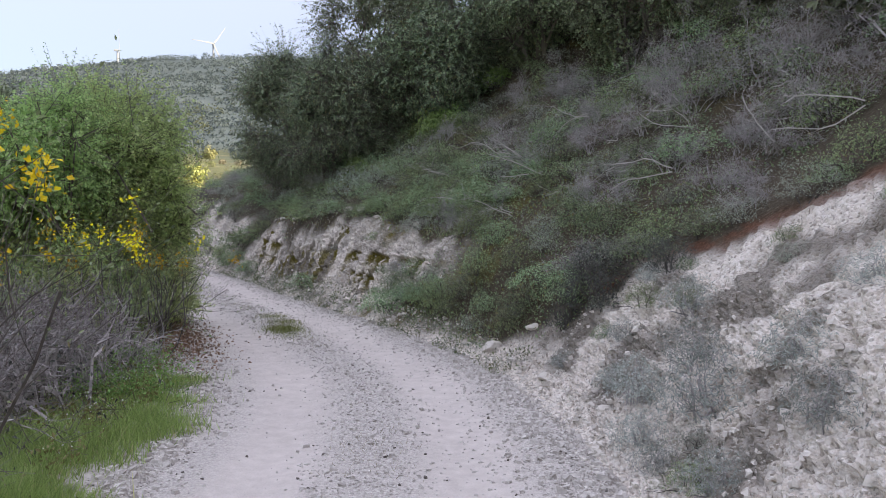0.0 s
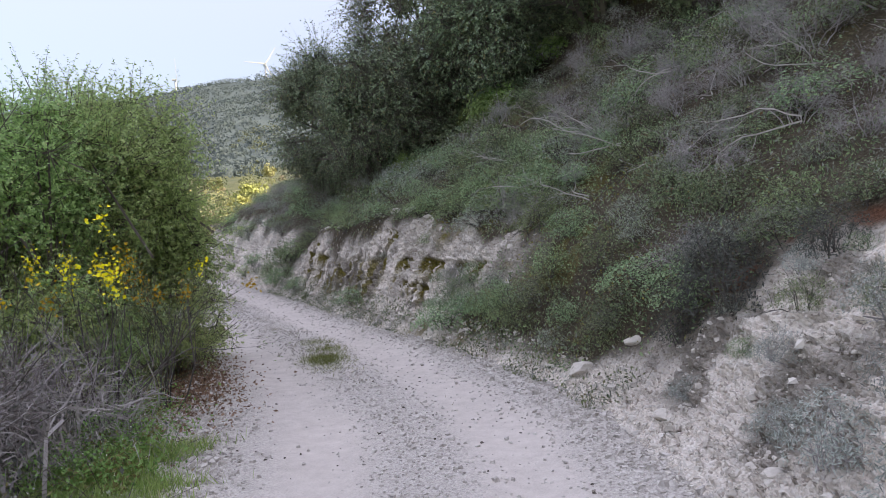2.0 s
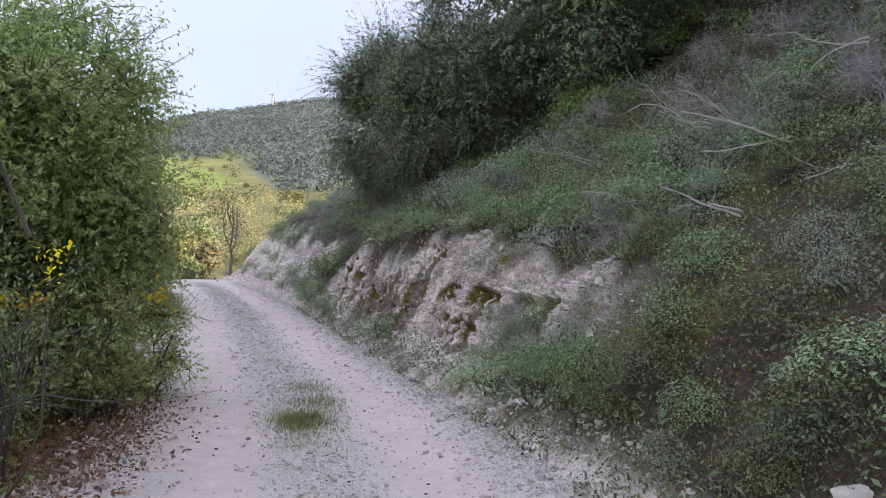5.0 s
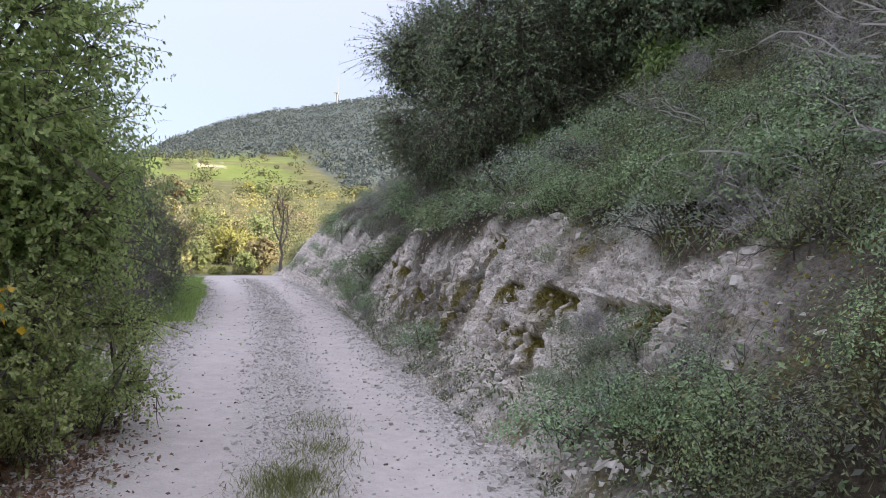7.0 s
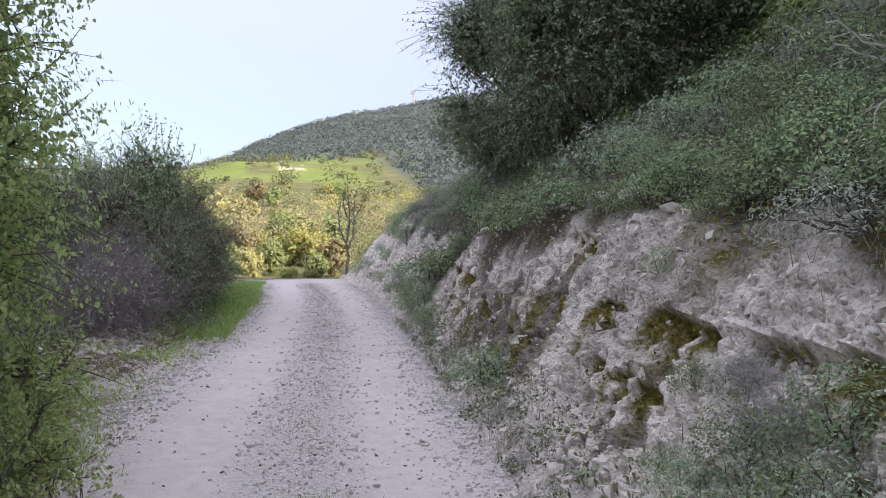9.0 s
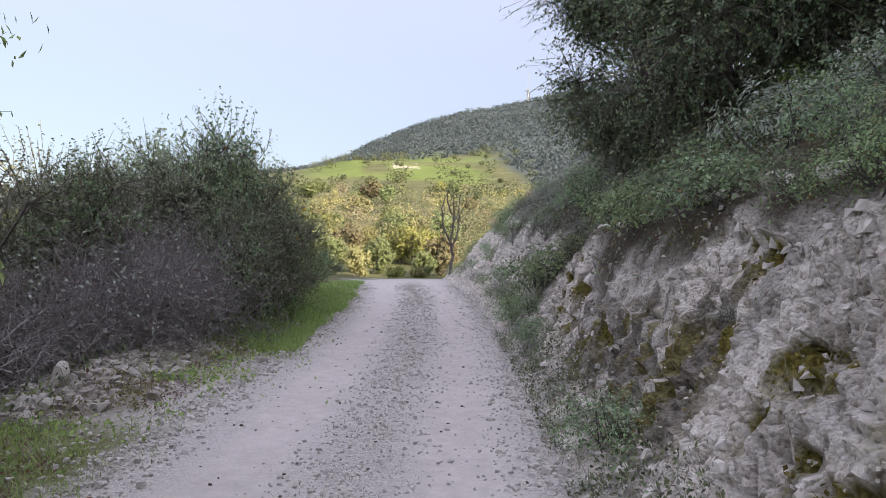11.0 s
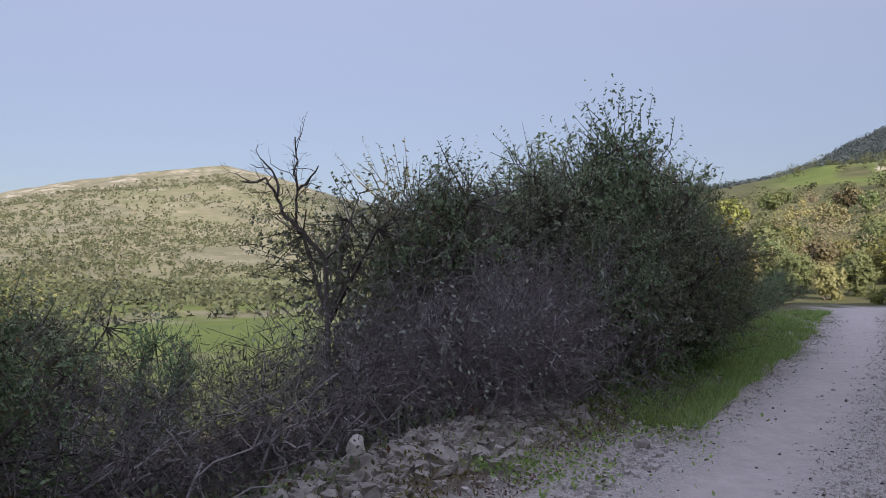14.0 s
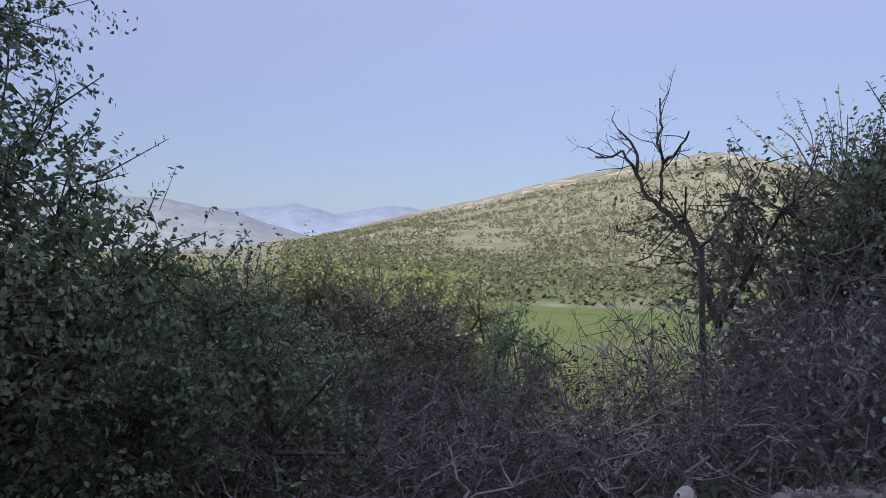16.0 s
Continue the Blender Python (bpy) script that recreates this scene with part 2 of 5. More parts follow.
def bumped(n, l, b, height, strength, distance):
    k = n.new("ShaderNodeBump")
    k.inputs["Strength"].default_value, k.inputs["Distance"].default_value = strength, distance
    l.new(height, k.inputs["Height"])
    l.new(k.outputs[0], b.inputs["Normal"])


def leaf_material(name, dark, light, dead=None, through_light=0.33, rough=0.6, vary=0.8):
    """Leaves whose colour changes from leaf to leaf and from plant to plant."""
    m, n, l, b = material(name, rough)
    g = n.new("ShaderNodeNewGeometry")
    o = n.new("ShaderNodeObjectInfo")
    stops = [(0.0, dark), (0.75, light)] + ([(0.93, light), (0.97, dead)] if dead else [])
    c = ramp(n, l, g.outputs["Random Per Island"], stops)
    hsv = n.new("ShaderNodeHueSaturation")
    l.new(calc(n, l, "MULTIPLY_ADD", o.outputs["Random"], 0.05), hsv.inputs["Hue"])
    hsv.inputs["Hue"].links[0].from_node.inputs[2].default_value = 0.487
    l.new(calc(n, l, "MULTIPLY_ADD", o.outputs["Random"], vary), hsv.inputs["Value"])
    hsv.inputs["Value"].links[0].from_node.inputs[2].default_value = 1.02 - vary / 2
    l.new(c, hsv.inputs["Color"])
    l.new(hsv.outputs[0], b.inputs["Base Color"])
    b.inputs["Specular IOR Level"].default_value = 0.5
    t = n.new("ShaderNodeBsdfTranslucent")
    l.new(hsv.outputs[0], t.inputs[0])
    mix = n.new("ShaderNodeMixShader")
    mix.inputs[0].default_value = through_light
    l.new(b.outputs[0], mix.inputs[1])
    l.new(t.outputs[0], mix.inputs[2])
    l.new(mix.outputs[0], n["Material Output"].inputs[0])
    return m


def twig_material(name, dark, light, rough=0.9):
    m, n, l, b = material(name, rough)
    g = n.new("ShaderNodeNewGeometry")
    c = ramp(n, l, g.outputs["Random Per Island"], [(0.0, dark), (1.0, light)])
    v = tex(n, l, "noise", 30.0, 3)
    l.new(blend(n, l, 0.5, c, ramp(n, l, v.outputs[0], [(0.3, dark), (0.7, light)])), b.inputs["Base Color"])
    return m


LEAF_OAK = leaf_material("leaf_oak", (.085, .112, .062), (.320, .375, .215), (.20, .16, .08), 0.2)
LEAF_LENTISK = leaf_material("leaf_lentisk", (.092, .134, .066), (.335, .425, .225), (.24, .15, .08))
LEAF_GREY = leaf_material("leaf_grey_green", (.145, .162, .130), (.370, .392, .315), (.27, .23, .17))
LEAF_DARK = leaf_material("leaf_dark", (.055, .060, .050), (.120, .128, .105))
# far woodland leaf: bluish distance haze is mixed into the base colour
LEAF_FAR_HAZE = leaf_material("leaf_far_wood", (.085, .108, .110), (.125, .150, .152), None, 0.4, 0.95, 0.0)
LEAF_HEATH = leaf_material("leaf_heath", (.075, .085, .050), (.160, .165, .092), None, 0.2, 0.9, 0.0)
LEAF_SILVER = leaf_material("leaf_silver", (.190, .215, .190), (.400, .430, .385), None, 0.25, 0.7)
LEAF_VERGE = leaf_material("leaf_verge_tree", (.230, .300, .115), (.560, .650, .270), (.46, .44, .22), 0.52, vary=0.2)
WOOD_DARK = leaf_material("leaf_wood_dark", (.085, .098, .048), (.115, .130, .064), None, 0.1, 0.9, 0.0)
WOOD_GREEN = leaf_material("leaf_wood_green", (.185, .200, .094), (.235, .250, .122), None, 0.12, 0.9, 0.0)
WOOD_GOLD = leaf_material("leaf_wood_gold", (.330, .305, .125), (.400, .362, .155), None, 0.12, 0.9, 0.0)
WOOD_BROWN = leaf_material("leaf_wood_brown", (.240, .205, .135), (.300, .255, .170), None, 0.1, 0.9, 0.0)
LEAF_BRIGHT = leaf_material("leaf_bright", (.115, .180, .040), (.250, .330, .100))
LEAF_YELLOW = leaf_material("leaf_yellow_green", (.300, .290, .090), (.360, .345, .115), None, .12)
LEAF_OLIVE = leaf_material("leaf_olive", (.088, .118, .056), (.330, .400, .190), (.28, .24, .11))
LEAF_SILVER_OLIVE = leaf_material("leaf_silver_olive", (.160, .190, .115), (.450, .490, .310), (.34, .31, .18))
LEAF_ROUND = leaf_material("leaf_round_tree", (.190, .215, .090), (.245, .270, .122), None, 0.12, 0.8, 0.3)
LEAF_FIELD = leaf_material("leaf_field_bush", (.075, .085, .032), (.250, .245, .100), (.26, .20, .10))
# darker copy of the oak leaf; deep crown shade is put into its colour
LEAF_OAK_SHADED = leaf_material("leaf_oak_shaded", (.050, .068, .040), (.215, .255, .140), (.20, .16, .08), 0.15)
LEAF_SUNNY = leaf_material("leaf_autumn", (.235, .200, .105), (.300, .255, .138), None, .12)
PETAL = leaf_material("petal_yellow", (.70, .42, .01), (.85, .62, .03), None, 0.35)
PETAL_WHITE = leaf_material("petal_white", (.66, .66, .60), (.82, .82, .76), None, 0.3)
GRASS = leaf_material("grass_blade", (.170, .215, .060), (.370, .430, .140), (.42, .38, .20), 0.4)
DRYGRASS = leaf_material("dry_grass", (.22, .20, .12), (.44, .40, .27))
LITTER = leaf_material("leaf_litter", (.170, .095, .065), (.360, .225, .155))
MOSS = leaf_material("moss", (.140, .118, .024), (.350, .300, .065), (.13, .08, .03), 0.1, 0.9)
TWIG_GREY = twig_material("twig_grey", (.240, .220, .215), (.500, .465, .455))
TWIG_DARK = twig_material("twig_dark", (.085, .072, .066), (.240, .205, .192))
TWIG_BROWN = twig_material("twig_brown", (.060, .054, .047), (.150, .134, .118))
TWIG_LILAC = twig_material("twig_lilac", (.150, .130, .126), (.350, .308, .302))
BARK = twig_material("bark", (.090, .076, .064), (.200, .175, .150))
CANE = twig_material("cane_grey", (.280, .255, .245), (.500, .465, .445))
BLEACHED = twig_material("bleached_wood", (.340, .315, .285), (.540, .510, .470))


def ground_material():
    """Dusty track, its gravel, grass verge, leafy soil of the slopes and the fields far off."""
    m, n, l, b = material("ground", 0.95)
    p = place_vec(n)
    big, mid = tex(n, l, "noise", 0.9, 5, vec=p), tex(n, l, "noise", 7.0, 5, vec=p)
    grit = tex(n, l, "voronoi", 55.0, vec=p)
    stones = tex(n, l, "voronoi", 22.0, vec=p)
    dust = blend(n, l, 0.6, ramp(n, l, big.outputs[0], [(.3, (.535, .485, .445)), (.7, (.655, .595, .55))]), ramp(n, l, mid.outputs[0], [(.3, (.49, .44, .40)), (.7, (.68, .62, .57))]))
    cell = n.new("ShaderNodeSeparateColor")
    l.new(grit.outputs["Color"], cell.inputs[0])
    gravel = ramp(n, l, cell.outputs[0], [(0.0, (.34, .315, .285)), (.5, (.55, .51, .465)), (1.0, (.74, .70, .65))])
    speck = tex(n, l, "noise", 60.0, 5, 0.75, vec=p)
    gravel = blend(n, l, 0.5, gravel, ramp(n, l, speck.outputs[0], [(.36, (.17, .155, .14)), (.5, (.46, .43, .395)), (.62, (.68, .65, .61))]))
    c = blend(n, l, calc(n, l, "MULTIPLY_ADD", attr(n, "gravel"), 0.75), dust, gravel)
    c.node.inputs[0].links[0].from_node.inputs[2].default_value = 0.1
    soil = ramp(n, l, mid.outputs[0], [(.25, (.085, .068, .048)), (.5, (.16, .13, .09)), (.75, (.30, .265, .21))])
    c = blend(n, l, attr(n, "soil"), c, soil)
    turf = ramp(n, l, mid.outputs[0], [(.25, (.10, .10, .045)), (.6, (.17, .18, .07)), (.8, (.30, .28, .17))])
    c = blend(n, l, attr(n, "turf"), c, turf)
    wide = tex(n, l, "noise", 0.02, 8, 0.65, vec=p)
    patch = tex(n, l, "noise", 0.12, 6, 0.6, vec=p)
    field = blend(n, l, 0.5, ramp(n, l, wide.outputs[0], [(.35, (.115, .155, .045)), (.55, (.155, .19, .055)), (.7, (.22, .21, .09))]), ramp(n, l, patch.outputs[0], [(.3, (.085, .13, .03)), (.7, (.165, .215, .055))]))
    heath = blend(n, l, 0.55, ramp(n, l, wide.outputs[0], [(.3, (.145, .155, .082)), (.55, (.235, .22, .13)), (.68, (.38, .335, .245))]), ramp(n, l, patch.outputs[0], [(.3, (.115, .13, .065)), (.62, (.265, .25, .15)), (.8, (.46, .42, .335))]))
    slow = tex(n, l, "noise", 0.007, 6, 0.7, vec=p)
    heath = blend(n, l, 0.6, heath, ramp(n, l, slow.outputs[0], [(.35, (.145, .175, .075)), (.48, (.285, .26, .175)), (.55, (.165, .165, .11)), (.66, (.44, .39, .305))]))
    c = blend(n, l, attr(n, "heath"), c, heath)
    # scrub floor, its olive darkened to stand in for shadow between the crowns
    scrubby = ramp(n, l, patch.outputs[0], [(.3, (.07, .08, .034)), (.6, (.13, .13, .06)), (.8, (.25, .225, .12))])
    c = blend(n, l, attr(n, "scrubby"), c, scrubby)
    # woodland floor of the far hill, tinted bluish to carry the haze too
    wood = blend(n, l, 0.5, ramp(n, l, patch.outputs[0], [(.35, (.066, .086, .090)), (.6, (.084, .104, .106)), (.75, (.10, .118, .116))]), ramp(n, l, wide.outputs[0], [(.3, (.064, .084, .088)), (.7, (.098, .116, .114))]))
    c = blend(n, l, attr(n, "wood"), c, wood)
    c = blend(n, l, attr(n, "field"), c, field)
    chalk = ramp(n, l, patch.outputs[0], [(.3, (.38, .33, .25)), (.7, (.62, .56, .46))])
    broken = tex(n, l, "noise", 0.045, 7, 0.7, vec=p)
    seam = calc(n, l, "ADD", calc(n, l, "MULTIPLY", attr(n, "chalk"), ramp(n, l, broken.outputs[0], [(.47, (0, 0, 0)), (.56, (1, 1, 1))])), calc(n, l, "SUBTRACT", attr(n, "chalk"), 1.0, True), True)
    c = blend(n, l, seam, c, chalk)
    l.new(c, b.inputs["Base Color"])
    h = calc(n, l, "ADD", calc(n, l, "MULTIPLY", grit.outputs["Distance"], -0.5), calc(n, l, "MULTIPLY", stones.outputs["Distance"], -0.6))
    h = calc(n, l, "MULTIPLY", h, calc(n, l, "MULTIPLY_ADD", attr(n, "gravel"), 0.9))
    h = calc(n, l, "ADD", h, calc(n, l, "MULTIPLY", mid.outputs[0], 0.5))
    bumped(n, l, b, h, 0.8, 0.018)
    return m


def rock_material():
    """Chalky limestone of the cutting with soil, moss in the hollows and brown stains."""
    m, n, l, b = material("chalk_rock", 0.95)
    p = place_vec(n)
    big, mid, fine = tex(n, l, "noise", 1.3, 5, vec=p), tex(n, l, "noise", 6.0, 6, 0.65, vec=p), tex(n, l, "noise", 28.0, 5, 0.65, vec=p)
    chips = tex(n, l, "voronoi", 16.0, vec=p)
    cell = n.new("ShaderNodeSeparateColor")
    l.new(chips.outputs["Color"], cell.inputs[0])
    c = blend(n, l, 0.5, ramp(n, l, mid.outputs[0], [(.28, (.50, .42, .335)), (.5, (.80, .71, .61)), (.72, (.93, .865, .78))]), ramp(n, l, cell.outputs[0], [(0.0, (.48, .43, .365)), (1.0, (.90, .85, .78))]))
    speck = tex(n, l, "noise", 48.0, 6, 0.75, vec=p)
    c = blend(n, l, 0.25, c, ramp(n, l, fine.outputs[0], [(.3, (.40, .35, .29)), (.7, (.90, .85, .78))]))
    c = blend(n, l, 0.55, c, ramp(n, l, speck.outputs[0], [(.32, (.28, .215, .15)), (.41, (.76, .67, .57)), (.58, (.93, .875, .80))]))
    ochre = ramp(n, l, mid.outputs[0], [(.3, (.32, .235, .155)), (.7, (.58, .47, .36))])
    c = blend(n, l, calc(n, l, "MULTIPLY", ramp(n, l, big.outputs[0], [(.48, (0, 0, 0)), (.64, (1, 1, 1))]), 0.4), c, ochre)
    grain = tex(n, l, "voronoi", 42.0, vec=p)
    cell2 = n.new("ShaderNodeSeparateColor")
    l.new(grain.outputs["Color"], cell2.inputs[0])
    c = blend(n, l, 0.55, c, ramp(n, l, cell2.outputs[0], [(0.0, (.10, .075, .05)), (.07, (.25, .19, .13)), (.14, (.68, .60, .51)), (.55, (.90, .83, .74)), (1.0, (.97, .93, .87))]))
    tall = n.new("ShaderNodeVectorMath")                # rain-cut flutes, drawn out downwards
    tall.operation = "MULTIPLY"
    tall.inputs[1].default_value = (1, 1, .17)
    l.new(p, tall.inputs[0])
    flute = tex(n, l, "noise", 17.0, 4, 0.6, vec=tall.outputs[0])
    # the flutes' hollows get their shade in the colour, besides the bump
    c = blend(n, l, 0.5, c, ramp(n, l, flute.outputs[0], [(.33, (.30, .25, .19)), (.42, (1, 1, 1))]), "MULTIPLY")
    c = blend(n, l, 0.08, c, (.98, .915, .84))
    soil = ramp(n, l, fine.outputs[0], [(.3, (.045, .036, .025)), (.55, (.10, .082, .055)), (.75, (.22, .19, .14))])
    c = blend(n, l, attr(n, "soil"), c, soil)
    red = ramp(n, l, fine.outputs[0], [(.3, (.10, .035, .018)), (.7, (.22, .09, .05))])
    c = blend(n, l, attr(n, "red"), c, red)
    moss = ramp(n, l, fine.outputs[0], [(.25, (.055, .040, .016)), (.5, (.17, .14, .028)), (.75, (.34, .295, .07))])
    c = blend(n, l, attr(n, "moss"), c, moss)
    l.new(c, b.inputs["Base Color"])
    h = calc(n, l, "ADD", calc(n, l, "MULTIPLY", mid.outputs[0], 1.2), calc(n, l, "ADD", calc(n, l, "MULTIPLY_ADD", fine.outputs[0], 0.5), calc(n, l, "MULTIPLY", chips.outputs["Distance"], -0.8)))
    h = calc(n, l, "ADD", h, calc(n, l, "MULTIPLY", speck.outputs[0], 0.9))
    h = calc(n, l, "ADD", h, calc(n, l, "MULTIPLY", grain.outputs["Distance"], -0.9))
    h = calc(n, l, "ADD", h, calc(n, l, "MULTIPLY", flute.outputs[0], 1.4))
    bumped(n, l, b, h, 0.8, 0.03)
    return m


def stone_material(name, lo, hi):
    m, n, l, b = material(name, 0.92)
    g = n.new("ShaderNodeNewGeometry")
    f = tex(n, l, "noise", 22.0, 5, 0.65, vec=place_vec(n))
    c = blend(n, l, 0.5, ramp(n, l, g.outputs["Random Per Island"], [(0.0, lo), (1.0, hi)]), ramp(n, l, f.outputs[0], [(.3, lo), (.7, hi)]))
    l.new(c, b.inputs["Base Color"])
    bumped(n, l, b, f.outputs[0], 0.6, 0.012)
    return m


GROUND, ROCK = ground_material(), rock_material()
STONE = stone_material("limestone", (.44, .40, .345), (.78, .735, .67))
BLOCK = stone_material("chalk_block", (.56, .51, .44), (.84, .79, .71))
PEBBLE = stone_material("pebble", (.33, .30, .265), (.70, .665, .62))
RUBBLE = stone_material("rubble", (.18, .158, .13), (.58, .54, .48))
DARKSTONE = stone_material("dark_clod", (.07, .06, .05), (.16, .14, .12))


# ---- the ground, one sheet to the horizon ----
def graded(lo, hi, step, out_lo, out_hi, ratio):
    mid = list(np.arange(lo, hi + step / 2, step))
    a, st = [], step
    v = lo
    while v > out_lo:
        st *= ratio
        v -= st
        a.append(v)
    b, st, v = [], step, hi
    while v < out_hi:
        st *= ratio
        v += st
        b.append(v)
    return np.array(a[::-1] + mid + b)


def build_ground():
    gx, gy = graded(-13, 3, 0.14, -75, 60, 1.09), graded(1, 32, 0.14, -40, 95, 1.09)
    X, Y = np.meshgrid(gx, gy, indexing="ij")
    x, y = X.ravel(), Y.ravel()
    z, s, d = ground_z(x, y)
    r = np.hypot(x - POLE[0], y - POLE[1])
    faces = grid_faces(len(gx), len(gy))
    b = d + toe_in(s)
    hole = (s > -3.5) & (s < 45) & (b > 1.9) & (b < 10.3)
    faces = faces[~hole[faces].all(axis=1)]
    # the far part, in rings round the walk
    az = np.radians(np.concatenate([np.arange(-180, -25, 3.0), np.arange(-25, 140, 0.3), np.arange(140, 180.1, 3.0)]))
    rad = 40 * (3400 / 40) ** np.linspace(0, 1, 90)
    A, R = np.meshgrid(az, rad, indexing="ij")
    px, py = (POLE[0] - np.sin(A) * R).ravel(), (POLE[1] + np.cos(A) * R).ravel()
    pz, ps, pd = ground_z(px, py, False)
    inside = (px > gx[0] + 2) & (px < gx[-1] - 2) & (py > gy[0] + 2) & (py < gy[-1] - 2)
    pz = pz - 0.06 * ~inside
    f2 = grid_faces(len(az), len(rad))
    f2 = f2[~inside[f2].all(axis=1)] + len(x)
    xs, ys, zs = np.concatenate([x, px]), np.concatenate([y, py]), np.concatenate([z, pz])
    ss, ds = np.concatenate([s, ps]), np.concatenate([d, pd])
    a = np.degrees(np.arctan2(-(xs - POLE[0]), ys - POLE[1]))
    rr = np.hypot(xs - POLE[0], ys - POLE[1])
    e = np.degrees(np.arctan2(zs - 1.5, rr))
    wob = fbm(xyz(xs * 0.9, ys * 0.9), 4, 21) - 0.5
    near = rr < 75
    edge = np.where(ds > 0, ds + toe_in(ss), -ds + 0.3 * smooth(21, 25, ss)) + wob * 0.9
    track = np.exp(-((np.abs(ds + 0.05 * wob) - 0.78) / 0.42) ** 4)
    gravel = np.clip(1 - track + (wob - 0.02) * 0.8, 0, 1)
    soil = np.where(ds > 0, smooth(2.2, 2.6, edge), smooth(2.5, 3.1, edge + 0.4 * smooth(18.5, 20, ss))) * near
    soil = np.maximum(soil, np.exp(-((ss - 20.4) / 2.2) ** 4 - ((ds + 3.2) / 0.95) ** 4))
    turf = np.where(ds < 0, smooth(1.75, 2.25, edge + 1.1 * wob) * (1 - smooth(3.0, 3.8, edge)), 0) * near * smooth(-0.18, 0.12, wob + 0.05)
    turf = turf * (1 - 0.9 * smooth(18.2, 19.0, ss) * (1 - smooth(22.0, 22.8, ss)))
    turf = turf * (1 - 0.85 * smooth(10.2, 10.8, ss) * (1 - smooth(14.3, 15.2, ss)))
    wild = fbm(xyz(xs / 35, ys / 35), 4, 31)
    ahead = smooth(76, 66, a)
    field = np.clip(ahead * smooth(5.4, 5.7, e + 1.6 * (wild - .5)) * smooth(8.1, 7.4, e + 1.0 * (wild - .5)) * smooth(42, 38, a) * smooth(25, 28, a) * (rr > 200) * (rr < 560) * smooth(.36, .47, fbm(xyz(xs / 22, ys / 22), 4, 33) + .04), 0, 1)
    lowfield = (1 - ahead) * (rr > 24) * smooth(420, 300, rr + 300 * (wild - .5)) * smooth(.36, .46, wild + 0.1)
    field = np.maximum(field, lowfield)
    heath = (rr >= 48) * 1.0
    scrubby = ahead * np.maximum(smooth(44, 52, rr), smooth(40.5, 42.5, ss) * (ss < 90))
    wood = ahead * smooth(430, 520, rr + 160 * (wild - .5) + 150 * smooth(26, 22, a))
    stripe = np.abs(((e + 0.6 * (wild - 0.5)) - (R_TOP_AT(a) - 0.35)))
    chalk = (1 - ahead) * smooth(0.30, 0.10, stripe) * (a < 101) * smooth(.40, .5, fbm(xyz(a * 1.4, e * 1.5), 4, 41)) * (rr > 500) * 0.95
    chalk = np.maximum(chalk, 1.4 * (np.abs(a - 32.6) < 1.0) * (np.abs(e - 6.85 - .12 * (a - 32.6)) < 0.22) * (rr > 330) * (rr < 900) * smooth(.24, .32, fbm(xyz(a * 3, e * 9), 3, 47)))
    chalk = np.maximum(chalk, smooth(.52, .66, fbm(xyz(a * 1.1, e * 2.2), 4, 43) + .10 * np.exp(-((a - 93) / 5) ** 2 - ((e - 3.2) / .9) ** 2)) * (a > 72) * (a < 104) * (e > 1.2) * (rr > 400) * 0.35)
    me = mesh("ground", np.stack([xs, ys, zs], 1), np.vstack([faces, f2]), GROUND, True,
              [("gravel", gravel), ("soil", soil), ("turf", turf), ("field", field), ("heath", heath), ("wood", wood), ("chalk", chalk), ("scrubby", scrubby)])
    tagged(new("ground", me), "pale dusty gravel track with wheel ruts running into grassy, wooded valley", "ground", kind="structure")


def R_TOP_AT(a):
    return np.interp(a, AZ, R_TOP)


# ---- the cutting beside the track ----
def rocky(s, d):
    """Where bare rock shows on the bank, 0 to 1."""
    w = fbm(xyz(s * 1.2, d * 1.2), 4, 51) - 0.5
    scree = smooth(9.7, 8.9, s + 1.15 * (d - 2) + 2.0 * w) * smooth(5.9, 5.2, d + w)
    ledge = smooth(11.4, 13.4, s + 2.2 * w + 1.2 * (d - 2.6)) * smooth(24.5, 23.5, s + w) * smooth(3.1, 2.8, d + 1.1 * w + 0.38 * smooth(16.6, 18, s)) * smooth(1.95, 2.12, d + 0.5 * w)
    white = smooth(24.2, 25.4, s + 1.5 * w) * smooth(42.5, 40.5, s + w) * smooth(3.15, 2.8, d + 0.9 * w - 0.03 * (s - 30))
    return np.maximum(np.maximum(scree, ledge), white)


